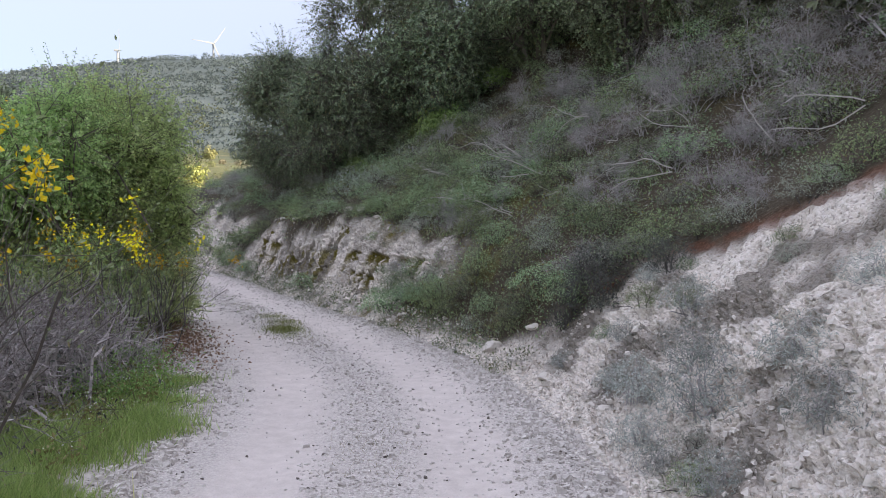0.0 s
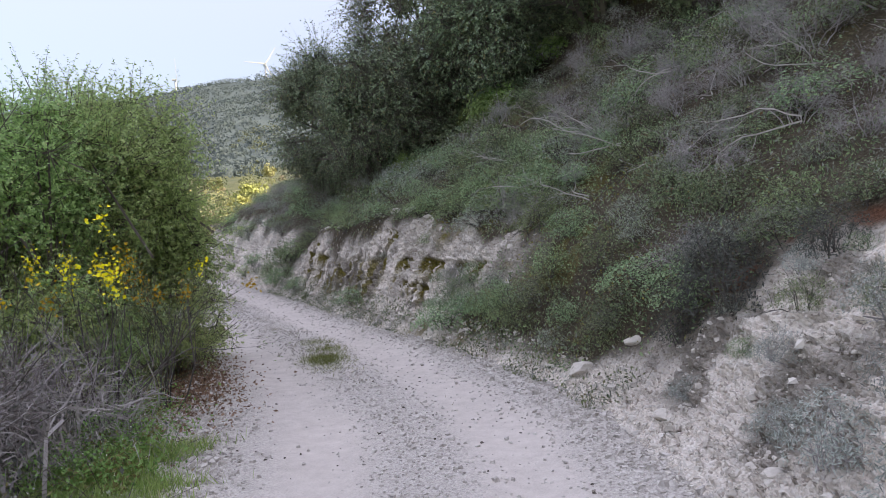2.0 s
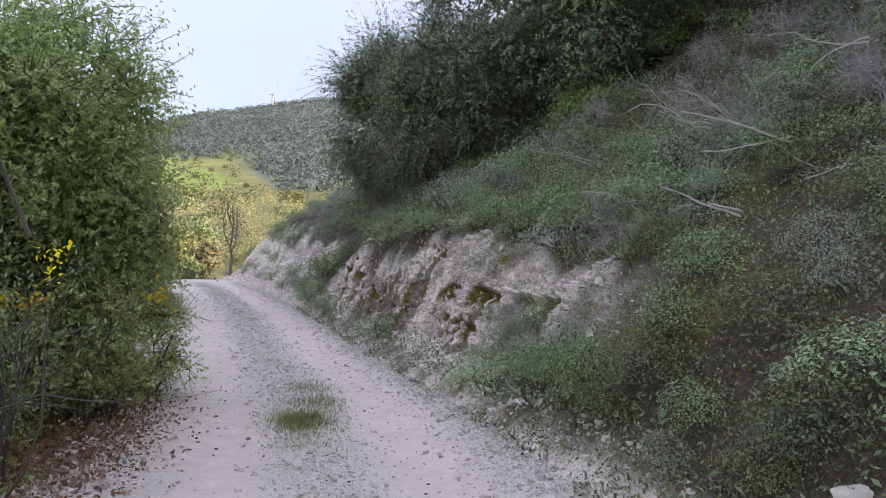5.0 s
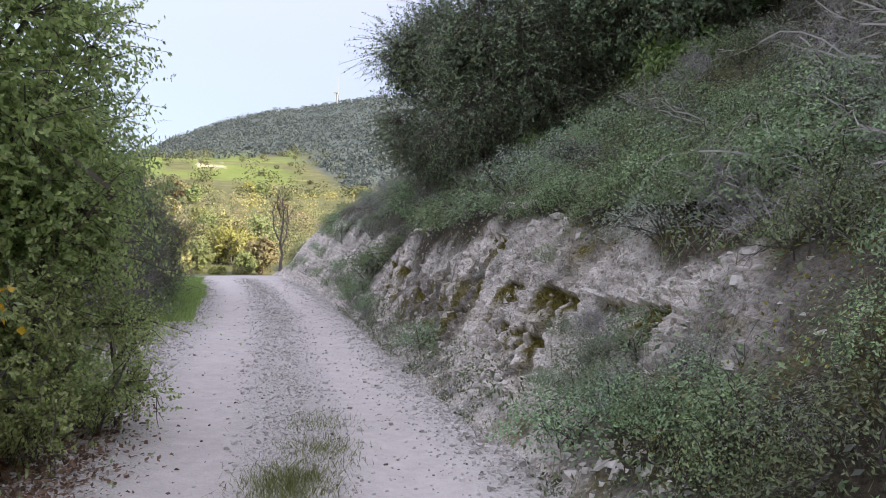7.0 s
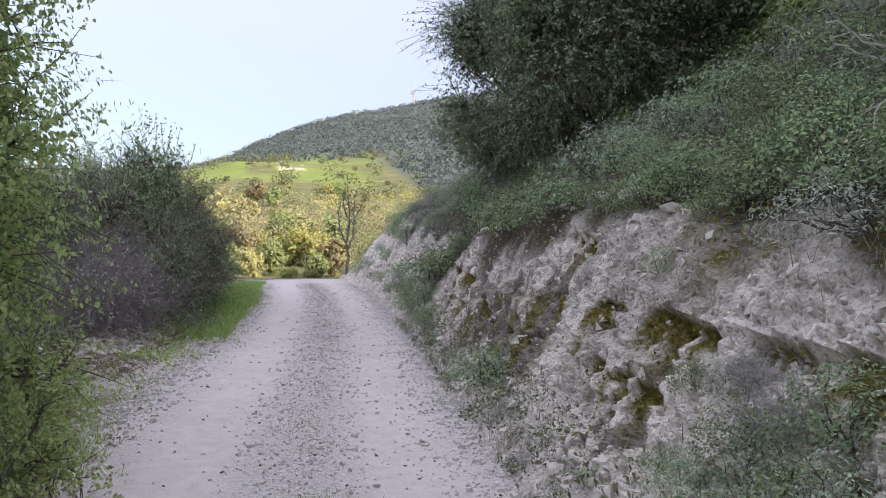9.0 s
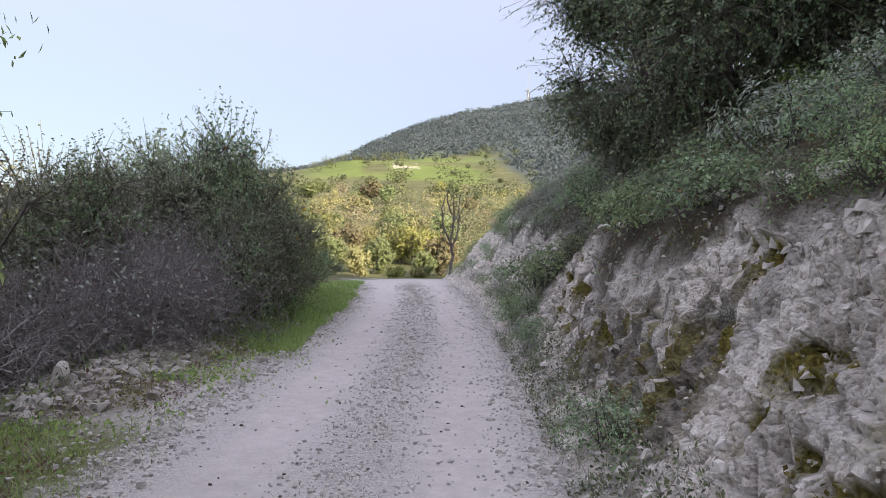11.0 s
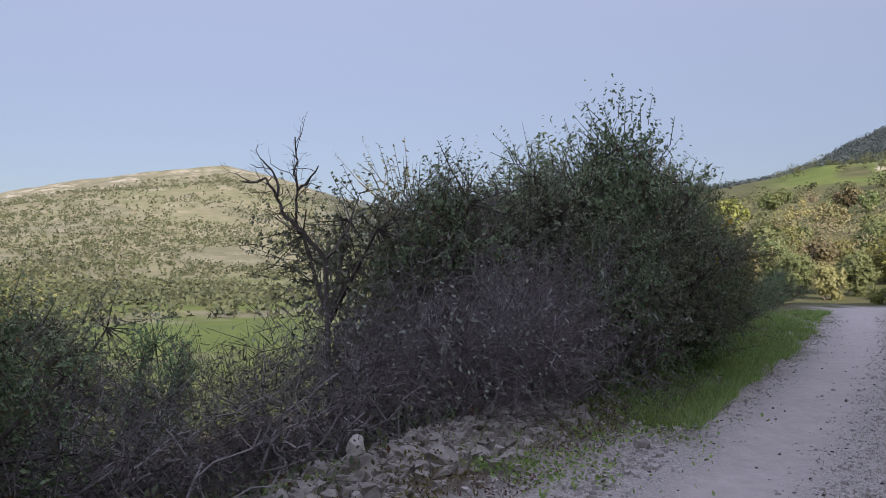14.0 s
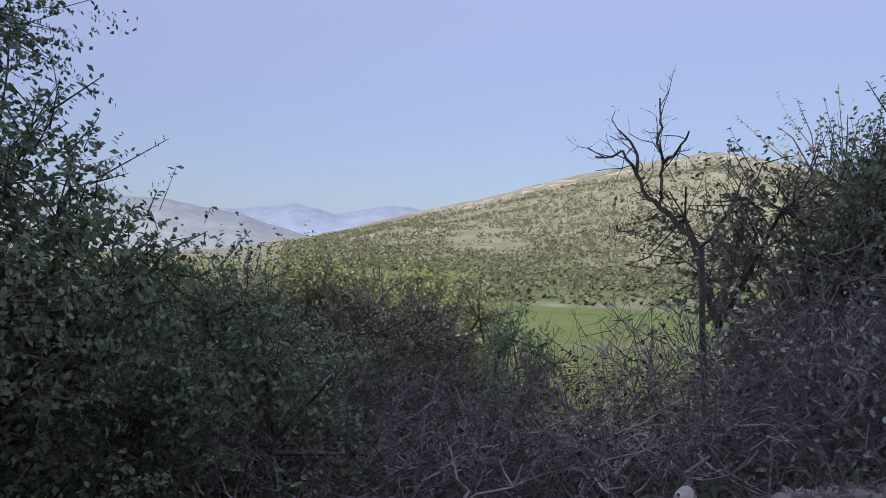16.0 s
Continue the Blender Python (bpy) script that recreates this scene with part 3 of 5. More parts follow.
def bank_surface(s, d):
    """Place of the bank's surface, with its ledges and hollows."""
    s, d = np.asarray(s, float), np.asarray(d, float)
    inward = toe_in(s)
    zb = bank_z(s, d)
    rock = rocky(s, d)
    x, y = place(s, d - inward)
    z = zb + road_z(s)
    steep = (bank_z(s, d + 0.05) - bank_z(s, d - 0.05)) / 0.1
    h = zb
    ledged = smooth(11.4, 12.8, s) * smooth(24.5, 23.0, s)
    line1 = 1.72 + 0.28 * np.sin(s * 1.1) + 0.25 * (fbm(xyz(s * 1.5, 0 * s), 3, 61) - .5)
    line2 = 1.16 + 0.22 * (fbm(xyz(s * 1.3, 0 * s + 7), 3, 62) - .5)
    line3 = 0.78 + 0.26 * (fbm(xyz(s * 1.6, 0 * s + 3), 3, 63) - .5)
    hollow = np.zeros(len(s))
    for k, (ln, deep, high) in enumerate(((line1, .17, .26), (line2, .16, .26), (line3, .14, .22))):
        below = np.clip((ln - h) / high, -1, 3)
        shape = np.where(below > 0, np.exp(-below * 1.5) * smooth(0, 0.18, below), 0)
        bays = smooth(.44, .56, fbm(xyz(s * (1.3 + 0.9 * k), h * 0.8 + 11 * k), 4, 70 + k))
        hollow += deep * shape * bays * ledged * rock
    warp = fbm(xyz(s * 1.6, d * 1.6, h * 1.6), 3, 86) - 0.5
    big1, big2, bigid = cells(np.stack([s * 2.4 + warp, d * 2.4, h * 4.2 + warp], 1), 101)
    mid1, mid2, midid = cells(np.stack([s * 6.0 + warp, d * 6.0, h * 9.0], 1), 111)
    sm1, sm2, smid = cells(np.stack([s * 13, d * 13, h * 17], 1), 121)
    strata = np.mod(h * 4.6 + 2.2 * warp + 0.5 * bigid, 1.0) - 0.5
    push = (fbm(xyz(s * 0.9, d * 0.9, h * 0.9), 3, 81) - 0.5) * 0.18 + (bigid - 0.5) * 0.045 + (midid - 0.5) * 0.035 + (smid - 0.5) * 0.05
    push += 0.07 * strata * smooth(9, 12, s) - 0.02 * smooth(0.12, 0.0, mid2 - mid1) - 0.03 * smooth(0.10, 0.0, big2 - big1)
    crumb = np.abs(fbm(xyz(s * 5.5, d * 5.5, h * 6.5), 3, 87) - 0.5) * 0.16 + np.abs(fbm(xyz(s * 15, d * 15, h * 18), 2, 88) - 0.5) * 0.10
    crumb = crumb + np.abs(fbm(xyz(s * 9, d * 1.1, h * 1.2), 3, 89) - 0.5) * 0.16 * smooth(.45, .6, fbm(xyz(s * .8, h), 2, 90)) * ledged
    push = push - crumb + 0.03
    push = push * (1 + 0.35 * smooth(9.5, 8.0, s))
    ribs = (fbm(xyz(s * 1.7, d * 0.35, h * 0.35), 4, 84) - 0.5) * 0.4 * smooth(24, 26, s)
    calm = smooth(1.62, 1.95, d)
    amount = (push * (0.22 + 0.78 * rock) + ribs * rock) * calm - hollow
    nx, ny = place(s, d - inward + 0.01)
    tx, ty = (nx - x) / 0.01, (ny - y) / 0.01
    flat = 1 / np.sqrt(1 + steep ** 2)
    side = steep * flat
    return x - tx * side * amount, y - ty * side * amount, z + flat * amount * 0.8, rock, hollow, strata, mid2 - mid1


def mossy(s, d, hollow):
    """Moss hanging below the ledges, ragged at its lower edge."""
    drip = fbm(xyz(s * 7, d * 1.2), 3, 93) - 0.5
    w = fbm(xyz(s * 2.2, d * 2.2), 4, 91) - 0.5
    rag = fbm(xyz(s * 9, d * 9), 3, 96) - 0.5
    return np.clip(hollow * 19 - .10, 0, 1) * smooth(-0.06, 0.05, drip + w * 0.5 + rag * 0.6)


def build_bank():
    s = np.concatenate([np.arange(-3.6, 3, 0.08), np.arange(3, 12, 0.045), np.arange(12, 24, 0.027), np.arange(24, 45.2, 0.08)])
    d = np.concatenate([np.arange(1.62, 3.3, 0.021), np.arange(3.3, 5.2, 0.06), np.arange(5.2, 10.6, 0.18)])
    S, D = np.meshgrid(s, d, indexing="ij")
    sf, df = S.ravel(), D.ravel()
    x, y, z, rock, hollow, strata, crack = bank_surface(sf, df)
    z = z - 0.09 * smooth(1.75, 1.62, df)
    w = fbm(xyz(sf * 2.2, df * 2.2), 4, 91) - 0.5
    soil = np.clip(1 - rock, 0, 1) * smooth(1.75, 2.1, df + 0.4 * w)
    soil = np.maximum(soil, 0.3 * rock * smooth(0.05, 0.2, w + 0.08 * (strata < -0.3)) * smooth(9, 12, sf))
    soil = np.maximum(soil, 0.15 * rock * smooth(0.06, 0.0, crack))
    streak = fbm(xyz(sf * 4.5, df * 1.3), 4, 94) - 0.5
    soil = np.maximum(soil, 0.75 * rock * smooth(0.11, 0.18, streak + 0.09 * smooth(16.2, 17.5, sf)) * smooth(12.5, 14, sf) * smooth(24, 22, sf) * smooth(3.0, 2.6, df))
    soil = np.maximum(soil, 0.7 * smooth(0.0, 0.16, fbm(xyz(sf * 1.6, df * 1.6), 5, 92) - 0.5) * smooth(9.5, 8.5, sf) * smooth(1.9, 2.2, df))
    moss = mossy(sf, df, hollow)
    moss = np.maximum(moss, 0.45 * smooth(0.12, 0.22, w) * (1 - rock) * smooth(9, 11, sf) * smooth(20, 17, sf))
    h = bank_z(sf, df)
    foot = rock * smooth(16.2, 17.2, sf) * smooth(21.2, 20, sf) * smooth(1.2, 0.95, h) * smooth(0.22, 0.36, h)
    rag = fbm(xyz(sf * 7.0, h * 1.6), 4, 66) - 0.5
    moss = np.maximum(moss, 0.8 * foot * smooth(0.0, 0.07, rag))
    soil = np.maximum(soil, 0.8 * foot * smooth(-0.02, 0.06, fbm(xyz(sf * 5.5, h * 1.4), 4, 68) - 0.5))
    red = 0.7 * smooth(0.0, 0.12, w + 0.6 * (fbm(xyz(sf * 5, df * 5), 3, 90) - 0.5)) * smooth(0.42, 0.1, np.abs(sf + 1.15 * (df - 2) - 9.6 + 0.9 * w)) * smooth(2.5, 2.9, df) * smooth(5.8, 5, df)
    me = mesh("bank", np.stack([x, y, z], 1), grid_faces(len(s), len(d)), ROCK, False, [("soil", soil), ("moss", moss), ("red", red)])
    tagged(new("bank", me), "roadside cutting of crumbling white chalk with mossy ledges below scrub", "rock bank", kind="structure")


def on_bank(s, d):
    x, y, z = bank_surface(np.atleast_1d(s), np.atleast_1d(d))[:3]
    return np.stack([x, y, z], 1)


def on_ground(x, y):
    z, _, _ = ground_z(np.atleast_1d(np.asarray(x, float)), np.atleast_1d(np.asarray(y, float)))
    return z


build_ground()
build_bank()


# ---- plants ----
def leaves(points, size, rng, aspect=0.5, up=0.5, droop=0.0, out=None, corners=4, face=None):
    """Folded leaves at the points. out: the way they point, face: the side they turn to the light, as far as they are known."""
    n = len(points)
    way = rng.normal(size=(n, 3))
    if out is not None:
        way = way * 0.75 + out
    way[:, 2] += up * 0.6 - droop
    toward = rng.normal(size=(n, 3)) * 0.7 + np.array([0, 0, 0.8])
    if face is not None:
        f = face / (np.linalg.norm(face, axis=1)[:, None] + 1e-9)
        way = way - f * (way * f).sum(1)[:, None] * 0.8
        toward = f + rng.normal(size=(n, 3)) * 0.38
    way /= np.linalg.norm(way, axis=1)[:, None] + 1e-9
    side = np.cross(way, toward)
    side /= np.linalg.norm(side, axis=1)[:, None] + 1e-9
    nor = np.cross(side, way)
    L = (size * rng.uniform(0.6, 1.4, n))[:, None]
    W = L * aspect * 0.5
    if corners == 4:
        v = [points, points + way * L * 0.5 + side * W + nor * W * 0.25, points + way * L, points + way * L * 0.5 - side * W + nor * W * 0.25]
    else:
        v = [points] + [points + way * L * t + side * W * k + nor * W * 0.3 * abs(k) for t, k in ((.3, .85), (.65, .9))] + [points + way * L] + [points + way * L * t - side * W * k + nor * W * 0.3 * abs(k) for t, k in ((.65, .9), (.3, .85))]
    return np.stack(v, 1).reshape(-1, 3), np.arange(n * corners).reshape(-1, corners)


def strips(segs, rng):
    """Fine twigs as flat slivers; rows as for tubes."""
    segs = np.asarray(segs, float)
    a, b = segs[:, :3], segs[:, 3:6]
    side = np.cross(b - a, rng.normal(size=a.shape))
    side /= np.linalg.norm(side, axis=1)[:, None] + 1e-9
    v = np.stack([a - side * segs[:, 6:7], a + side * segs[:, 6:7], b + side * segs[:, 7:8], b - side * segs[:, 7:8]], 1)
    return v.reshape(-1, 3), np.arange(len(a) * 4).reshape(-1, 4)


def both(one, two):
    return np.vstack([one[0], two[0]]), np.vstack([one[1], two[1] + len(one[0])])


def wood(segs, rng, fine=0.006):
    thick = segs[:, 6] > fine
    return both(tubes(segs[thick]), strips(segs[~thick], rng)) if (~thick).any() and thick.any() else tubes(segs)


def tubes(segs):
    """Three-sided tapered twigs; rows of x0 y0 z0 x1 y1 z1 r0 r1."""
    segs = np.asarray(segs, float)
    a, b = segs[:, :3], segs[:, 3:6]
    w = b - a
    w /= np.linalg.norm(w, axis=1)[:, None] + 1e-9
    ref = np.where(np.abs(w[:, 2:3]) > 0.9, np.array([[1.0, 0, 0]]), np.array([[0, 0, 1.0]]))
    u = np.cross(w, ref)
    u /= np.linalg.norm(u, axis=1)[:, None] + 1e-9
    v = np.cross(w, u)
    ring = []
    for end, r in ((a, segs[:, 6:7]), (b, segs[:, 7:8])):
        for k in range(3):
            t = 2 * math.pi * k / 3
            ring.append(end + (u * math.cos(t) + v * math.sin(t)) * r)
    vs = np.stack(ring, 1).reshape(-1, 3)
    base = np.arange(len(segs))[:, None] * 6
    f = np.concatenate([base + np.array([[k, (k + 1) % 3, 3 + (k + 1) % 3, 3 + k]]) for k in range(3)], 1).reshape(-1, 4)
    return vs, f


def grow(rng, starts, levels, length, radius, kids, spread, lift, wobble=0.25, shrink=0.62, steps=3, taper=0.6):
    """Branching from each (place, way). Returns twig rows and the twigs' outer points with their ways."""
    segs, ends, ways = [], [], []
    todo = [(np.array(p, float), np.array(w, float) / np.linalg.norm(w), length * rng.uniform(.75, 1.25), radius, 0) for p, w in starts]
    while todo:
        p, w, ln, r, lv = todo.pop()
        pts = [p]
        st = ln / steps
        for k in range(steps):
            w = w + rng.normal(size=3) * wobble + np.array([0, 0, lift * 0.25])
            w /= np.linalg.norm(w)
            q = p + w * st
            r1 = r * (1 - (1 - taper) / steps)
            segs.append((*p, *q, r, r1))
            p, r = q, r1
            pts.append(p)
            if lv >= levels - 1:
                ends.append(p)
                ways.append(w)
        if lv < levels:
            for k in range(kids):
                i = rng.integers(max(1, steps // 2), steps + 1)
                side = w + rng.normal(size=3) * spread
                todo.append((pts[i], side / np.linalg.norm(side), ln * shrink * rng.uniform(.7, 1.25), r * 0.7, lv + 1))
    return np.array(segs), np.array(ends), np.array(ways)


def sheet(name, verts_faces, mat):
    return mesh(name, verts_faces[0], verts_faces[1], mat)


def shrub(name, label, rng, r, h, leaf_mat, n_leaves, leaf_size, twig_mat=TWIG_BROWN, stems=8, bare=False, flat=0.0, group="scrub on the slope", aspect=0.5, levels=2, brush=0, cane_mat=None, cane=1.0):
    """A low bush: stems from the root, twigs, and leaves held round the twig ends. brush: how many fine dry twigs fill it."""
    root = thing(name, label, "shrub", group)
    starts = []
    for k in range(stems):
        a = 2 * math.pi * (k + rng.uniform(-.4, .4)) / stems
        out = rng.uniform(0.15, 1.0)
        starts.append(((rng.normal() * r * .15, rng.normal() * r * .15, -0.08), (math.cos(a) * out * r / h, math.sin(a) * out * r / h, 1.0 - flat)))
    size = math.hypot(r * 0.6, h)
    segs, ends, ways = grow(rng, starts, levels, size * 0.52, (0.010 * size + 0.003) * cane, 3, 0.6, 0.05, 0.34 if brush else 0.2, 0.66, 4 if brush else 3)
    if brush:
        k = rng.integers(0, len(ends), brush)
        p = ends[k] + rng.normal(size=(brush, 3)) * np.array([r, r, h]) * 0.07
        p[:, 2] = np.abs(p[:, 2])
        w = ways[k] + rng.normal(size=(brush, 3)) * 0.8
        w *= (rng.uniform(.06, .22, brush) * size ** .5 / np.linalg.norm(w, axis=1))[:, None]
        fine = np.hstack([p, p + w, np.full((brush, 1), .0024), np.full((brush, 1), .001)])
    part("branchwork", sheet("branchwork", wood(segs, rng), cane_mat or twig_mat), root)
    if brush:
        part("brushwood", sheet("brushwood", strips(fine, rng), twig_mat), root)
    if n_leaves:
        k = rng.integers(0, len(ends), n_leaves)
        pts = ends[k] + rng.normal(size=(n_leaves, 3)) * np.array([r, r, h]) * 0.11
        pts[:, 2] = np.abs(pts[:, 2])
        if n_leaves > 400:                              # most leaves sit on the outside of a lumpy cushion
            m = int(n_leaves * .62)
            dome = rng.normal(size=(m, 3))
            dome[:, 2] = np.abs(dome[:, 2])
            dome /= np.linalg.norm(dome, axis=1)[:, None]
            swell = .80 + .95 * (fbm(dome * 2.3 + rng.uniform(0, 50), 3, 57) - .5) + rng.uniform(-.10, .04, m)
            pts[:m] = dome * swell[:, None] * np.array([r, r, h]) * 1.05
        part("foliage", sheet("foliage", leaves(pts, leaf_size, rng, aspect, out=ways[k] * 0.6, face=pts / np.array([r, r, h]) + rng.normal(size=pts.shape) * .3 + np.array([0, 0, .25])), leaf_mat), root)
    return root


def tree(name, label, rng, height, radius, leaf_mat, n_leaves, leaf_size, trunk_r=0.10, lean=(0, 0), low=0.1, droop=0.0, group="", stems=3, lumps=26, category="tree", per=9, corners=4, shoots=0.0, show=1.0, core=0.3):
    """Trunks that fork into limbs; the crown is many clumps of leafy twigs, uneven in size, with gaps between them."""
    root = thing(name, label, category, group)
    starts = [((rng.normal() * .12, rng.normal() * .12, -0.3), (rng.normal() * .16 + lean[0] * .5, rng.normal() * .16 + lean[1] * .5, 1.0)) for _ in range(stems)]
    segs, ends, ways = grow(rng, starts, 2, height * 0.32, trunk_r, 3, 0.5, 0.10, 0.09, 0.66, 4, 0.7)
    within = (segs[:, 3:5] ** 2).sum(1) < (radius * 0.75) ** 2
    within &= (segs[:, 0:2] ** 2).sum(1) < (radius * 0.75) ** 2
    segs = segs[within & (segs[:, 5] < height * 0.9) & (segs[:, 2] < height * 0.9)]
    part("trunk", sheet("trunk", wood(segs, rng), BARK), root)
    c = rng.normal(size=(lumps, 3))
    c /= np.linalg.norm(c, axis=1)[:, None]
    c *= rng.uniform(0.35, 1.0, lumps)[:, None] ** 0.5
    mid, half = height * (1 + low) / 2, height * (1 - low) / 2
    centre = np.array([lean[0] * height * .3, lean[1] * height * .3, mid])
    c = c * np.array([radius, radius, half]) * rng.uniform(0.7, 1.05, (lumps, 1)) * 0.84 + centre
    size = rng.uniform(0.24, 0.50, lumps) * radius
    weight = size ** 2
    n_tw = n_leaves // per
    k = rng.choice(lumps, n_tw, p=weight / weight.sum())
    ball = rng.normal(size=(n_tw, 3))
    ball /= np.linalg.norm(ball, axis=1)[:, None]
    base = c[k] + ball * (size[k] * rng.uniform(.05, .75, n_tw))[:, None]
    outward = base - centre
    outward /= np.linalg.norm(outward, axis=1)[:, None] + 1e-9
    way = ball * 0.6 + outward * 0.5 + rng.normal(size=(n_tw, 3)) * 0.45 + np.array([0, 0, shoots - droop])
    way /= np.linalg.norm(way, axis=1)[:, None]
    ln = size[k] * rng.uniform(.25, .65, n_tw) * (1 + shoots)
    tip = base + way * ln[:, None]
    tip[:, 2] -= droop * 0.3 * ln
    j = np.repeat(np.arange(n_tw), per)
    t = rng.uniform(0.15, 1.0, len(j))[:, None]
    pts = base[j] * (1 - t) + tip[j] * t
    depth = np.linalg.norm((pts - centre) / np.array([radius, radius, half]), axis=1)
    leaf_size = leaf_size * (1 + core * smooth(.85, .45, depth))
    part("crown", sheet("crown", leaves(pts, leaf_size, rng, 0.6, 0.25, droop * 0.4, way[j] * 0.6, corners, ball[j] + outward[j] * .4 + np.array([0, 0, .35])), leaf_mat), root)
    limbs = []
    for i in range(lumps):
        near = ends[np.argmin(np.linalg.norm(ends - c[i], axis=1))]
        limbs.append((*near, *c[i], 0.02, 0.012))
    some = rng.uniform(size=n_tw) < show
    fine = np.hstack([base[some], tip[some], np.full((some.sum(), 1), .0045), np.full((some.sum(), 1), .0015)])
    heart = np.hstack([c[k][some], base[some], np.full((some.sum(), 1), .006), np.full((some.sum(), 1), .0045)])[::2]
    part("branchwork", sheet("branchwork", both(tubes(np.array(limbs)), strips(np.vstack([fine, heart]), rng)), BARK), root)
    return root


def put(ob, p, rz=0.0, k=1.0, squash=1.0, tilt=(0.0, 0.0)):
    ob.matrix_basis = Matrix.LocRotScale(Vector(p), Euler((tilt[0], tilt[1], rz)), Vector((k, k, k * squash)))
    return ob


def copy_at(ob, p, rz=0.0, k=1.0, squash=1.0, tilt=(0.0, 0.0), label=""):
    made = copy_thing(ob, Matrix.LocRotScale(Vector(p), Euler((tilt[0], tilt[1], rz)), None))
    made.scale = (k, k, k * squash)
    return tagged(made, label)


def scatter(kinds, spots, rng, lo=0.75, hi=1.3):
    """First use of a kind moves it there; later uses copy it."""
    used = {}
    for which, p, size in spots:
        a, k, q = rng.uniform(0, 6.28), rng.uniform(lo, hi) * size, rng.uniform(.8, 1.05)
        tl = tuple(rng.normal(size=2) * 0.12)
        ob = kinds[which]
        if which in used:
            copy_at(ob, p, a, k, q, tl)
        else:
            used[which] = True
            put(ob, p, a, k, q, tl)


# trees over the cutting
rng = np.random.default_rng(11)
def bank_tree(x, y, height, radius, n, seed, mat=LEAF_OAK, low=-0.05, droop=0.25, lean=(-.15, -.2), lumps=30, leaf=0.075):
    z = float(on_ground(x, y)[0])
    o = tree("evergreen_oak", "dense dark evergreen oak leaning out over the scrubby slope", np.random.default_rng(seed), height, radius, mat, n, leaf, 0.09, lean, low, droop, "oaks above the cutting", 4, lumps)
    return put(o, (x, y, z - 0.1), seed)


bank_tree(-5.0, 26.4, 5.8, 2.4, 64000, 101, leaf=.055, mat=LEAF_OAK_SHADED, lumps=44)
bank_tree(-2.2, 24.6, 6.8, 2.5, 52000, 102, leaf=.065, lumps=46)
bank_tree(0.6, 23.2, 7.2, 2.6, 34000, 103, leaf=.08, lumps=44)
bank_tree(3.4, 21.6, 6.8, 2.7, 32000, 104, leaf=.08, lumps=40)
bank_tree(6.2, 20.0, 6.6, 2.7, 14000, 105, leaf=.14, lumps=36)
bank_tree(8.6, 17.6, 6.0, 2.6, 10000, 106, leaf=.17, lumps=34)
bank_tree(-1.0, 28.0, 7.5, 2.8, 9000, 107, leaf=.18, lumps=34)
bank_tree(10.2, 14.4, 5.4, 2.5, 9000, 108, leaf=.17, lumps=34)
bank_tree(4.4, 17.4, 4.6, 2.1, 38000, 110, leaf=.06, lumps=30)
bank_tree(6.6, 14.0, 4.4, 2.1, 34000, 111, leaf=.06, lumps=30)
bank_tree(7.4, 10.8, 4.2, 2.0, 10000, 112, leaf=.13, lumps=28)
bank_tree(2.6, 20.4, 4.6, 1.9, 40000, 113, leaf=.06, lumps=30)
bank_tree(-3.3, 22.9, 5.4, 2.3, 64000, 114, leaf=.046, mat=LEAF_OAK_SHADED, lumps=50)
bank_tree(-0.4, 21.6, 5.2, 2.1, 40000, 115, leaf=.062, mat=LEAF_OAK_SHADED, lumps=40)
bank_tree(4.0, 25.5, 7.5, 2.9, 8000, 109, leaf=.19, lumps=34)


# the two trees of the verge
def verge_tree(x, y, height, radius, n, seed, lumps, corners, leaf, mat=LEAF_VERGE):
    z = float(on_ground(x, y)[0])
    o = tree("verge_tree", "leafy evergreen tree on the grassy verge, branches low to the ground", np.random.default_rng(seed), height, radius, mat, n, leaf, 0.06, (0.1, 0), -0.02, 0.05, "trees on the verge", 4, lumps, corners=corners, show=.4, per=13, core=.7)
    return put(o, (x, y, z - 0.1), seed)


verge_tree(-6.1, 10.6, 4.6, 1.65, 84000, 201, 64, 4, .036)
verge_tree(-5.5, 12.35, 4.7, 1.8, 150000, 203, 90, 4, .038)
# this one takes the darker oak leaf to imitate its backlit silhouette
verge_tree(-7.2, 12.6, 4.9, 1.45, 70000, 202, 56, 4, .036, LEAF_OAK)

# low scrub on the slope
rng = np.random.default_rng(21)
def slope_kinds(rng, k, size):
    """The bushes of the slope; k: how finely they are leaved."""
    return {
        "lentisk": shrub("lentisk_bush", "dark green leafy lentisk bush rooted on the slope", rng, .55, .5, LEAF_LENTISK, int(800 * k), .058 * size, stems=9),
        "lentisk2": shrub("lentisk_bush", "low spreading dark green bush on the slope", rng, .7, .4, LEAF_LENTISK, int(850 * k), .054 * size, stems=11),
        "grey": shrub("grey_green_shrub", "grey-green dome of fine-leaved scrub on the slope", rng, .5, .42, LEAF_GREY, int(850 * k), .046 * size, stems=10, aspect=.35),
        "grey2": shrub("grey_green_shrub", "pale grey-green aromatic shrub on the slope", rng, .6, .5, LEAF_GREY, int(850 * k), .052 * size, stems=10, aspect=.3),
        "olive": shrub("olive_green_shrub", "olive-green small-leaved shrub on the slope", rng, .55, .55, LEAF_OLIVE, int(850 * k), .05 * size, stems=9),
        "bare": shrub("bare_shrub", "leafless grey twiggy shrub on the slope", rng, .6, .5, LEAF_GREY, 120, .03, TWIG_GREY, 9, brush=700),
        "bare2": shrub("bare_shrub", "tangled dry grey thorn bush on the slope", rng, .75, .45, LEAF_GREY, 80, .03, TWIG_GREY, 9, brush=700),
    }


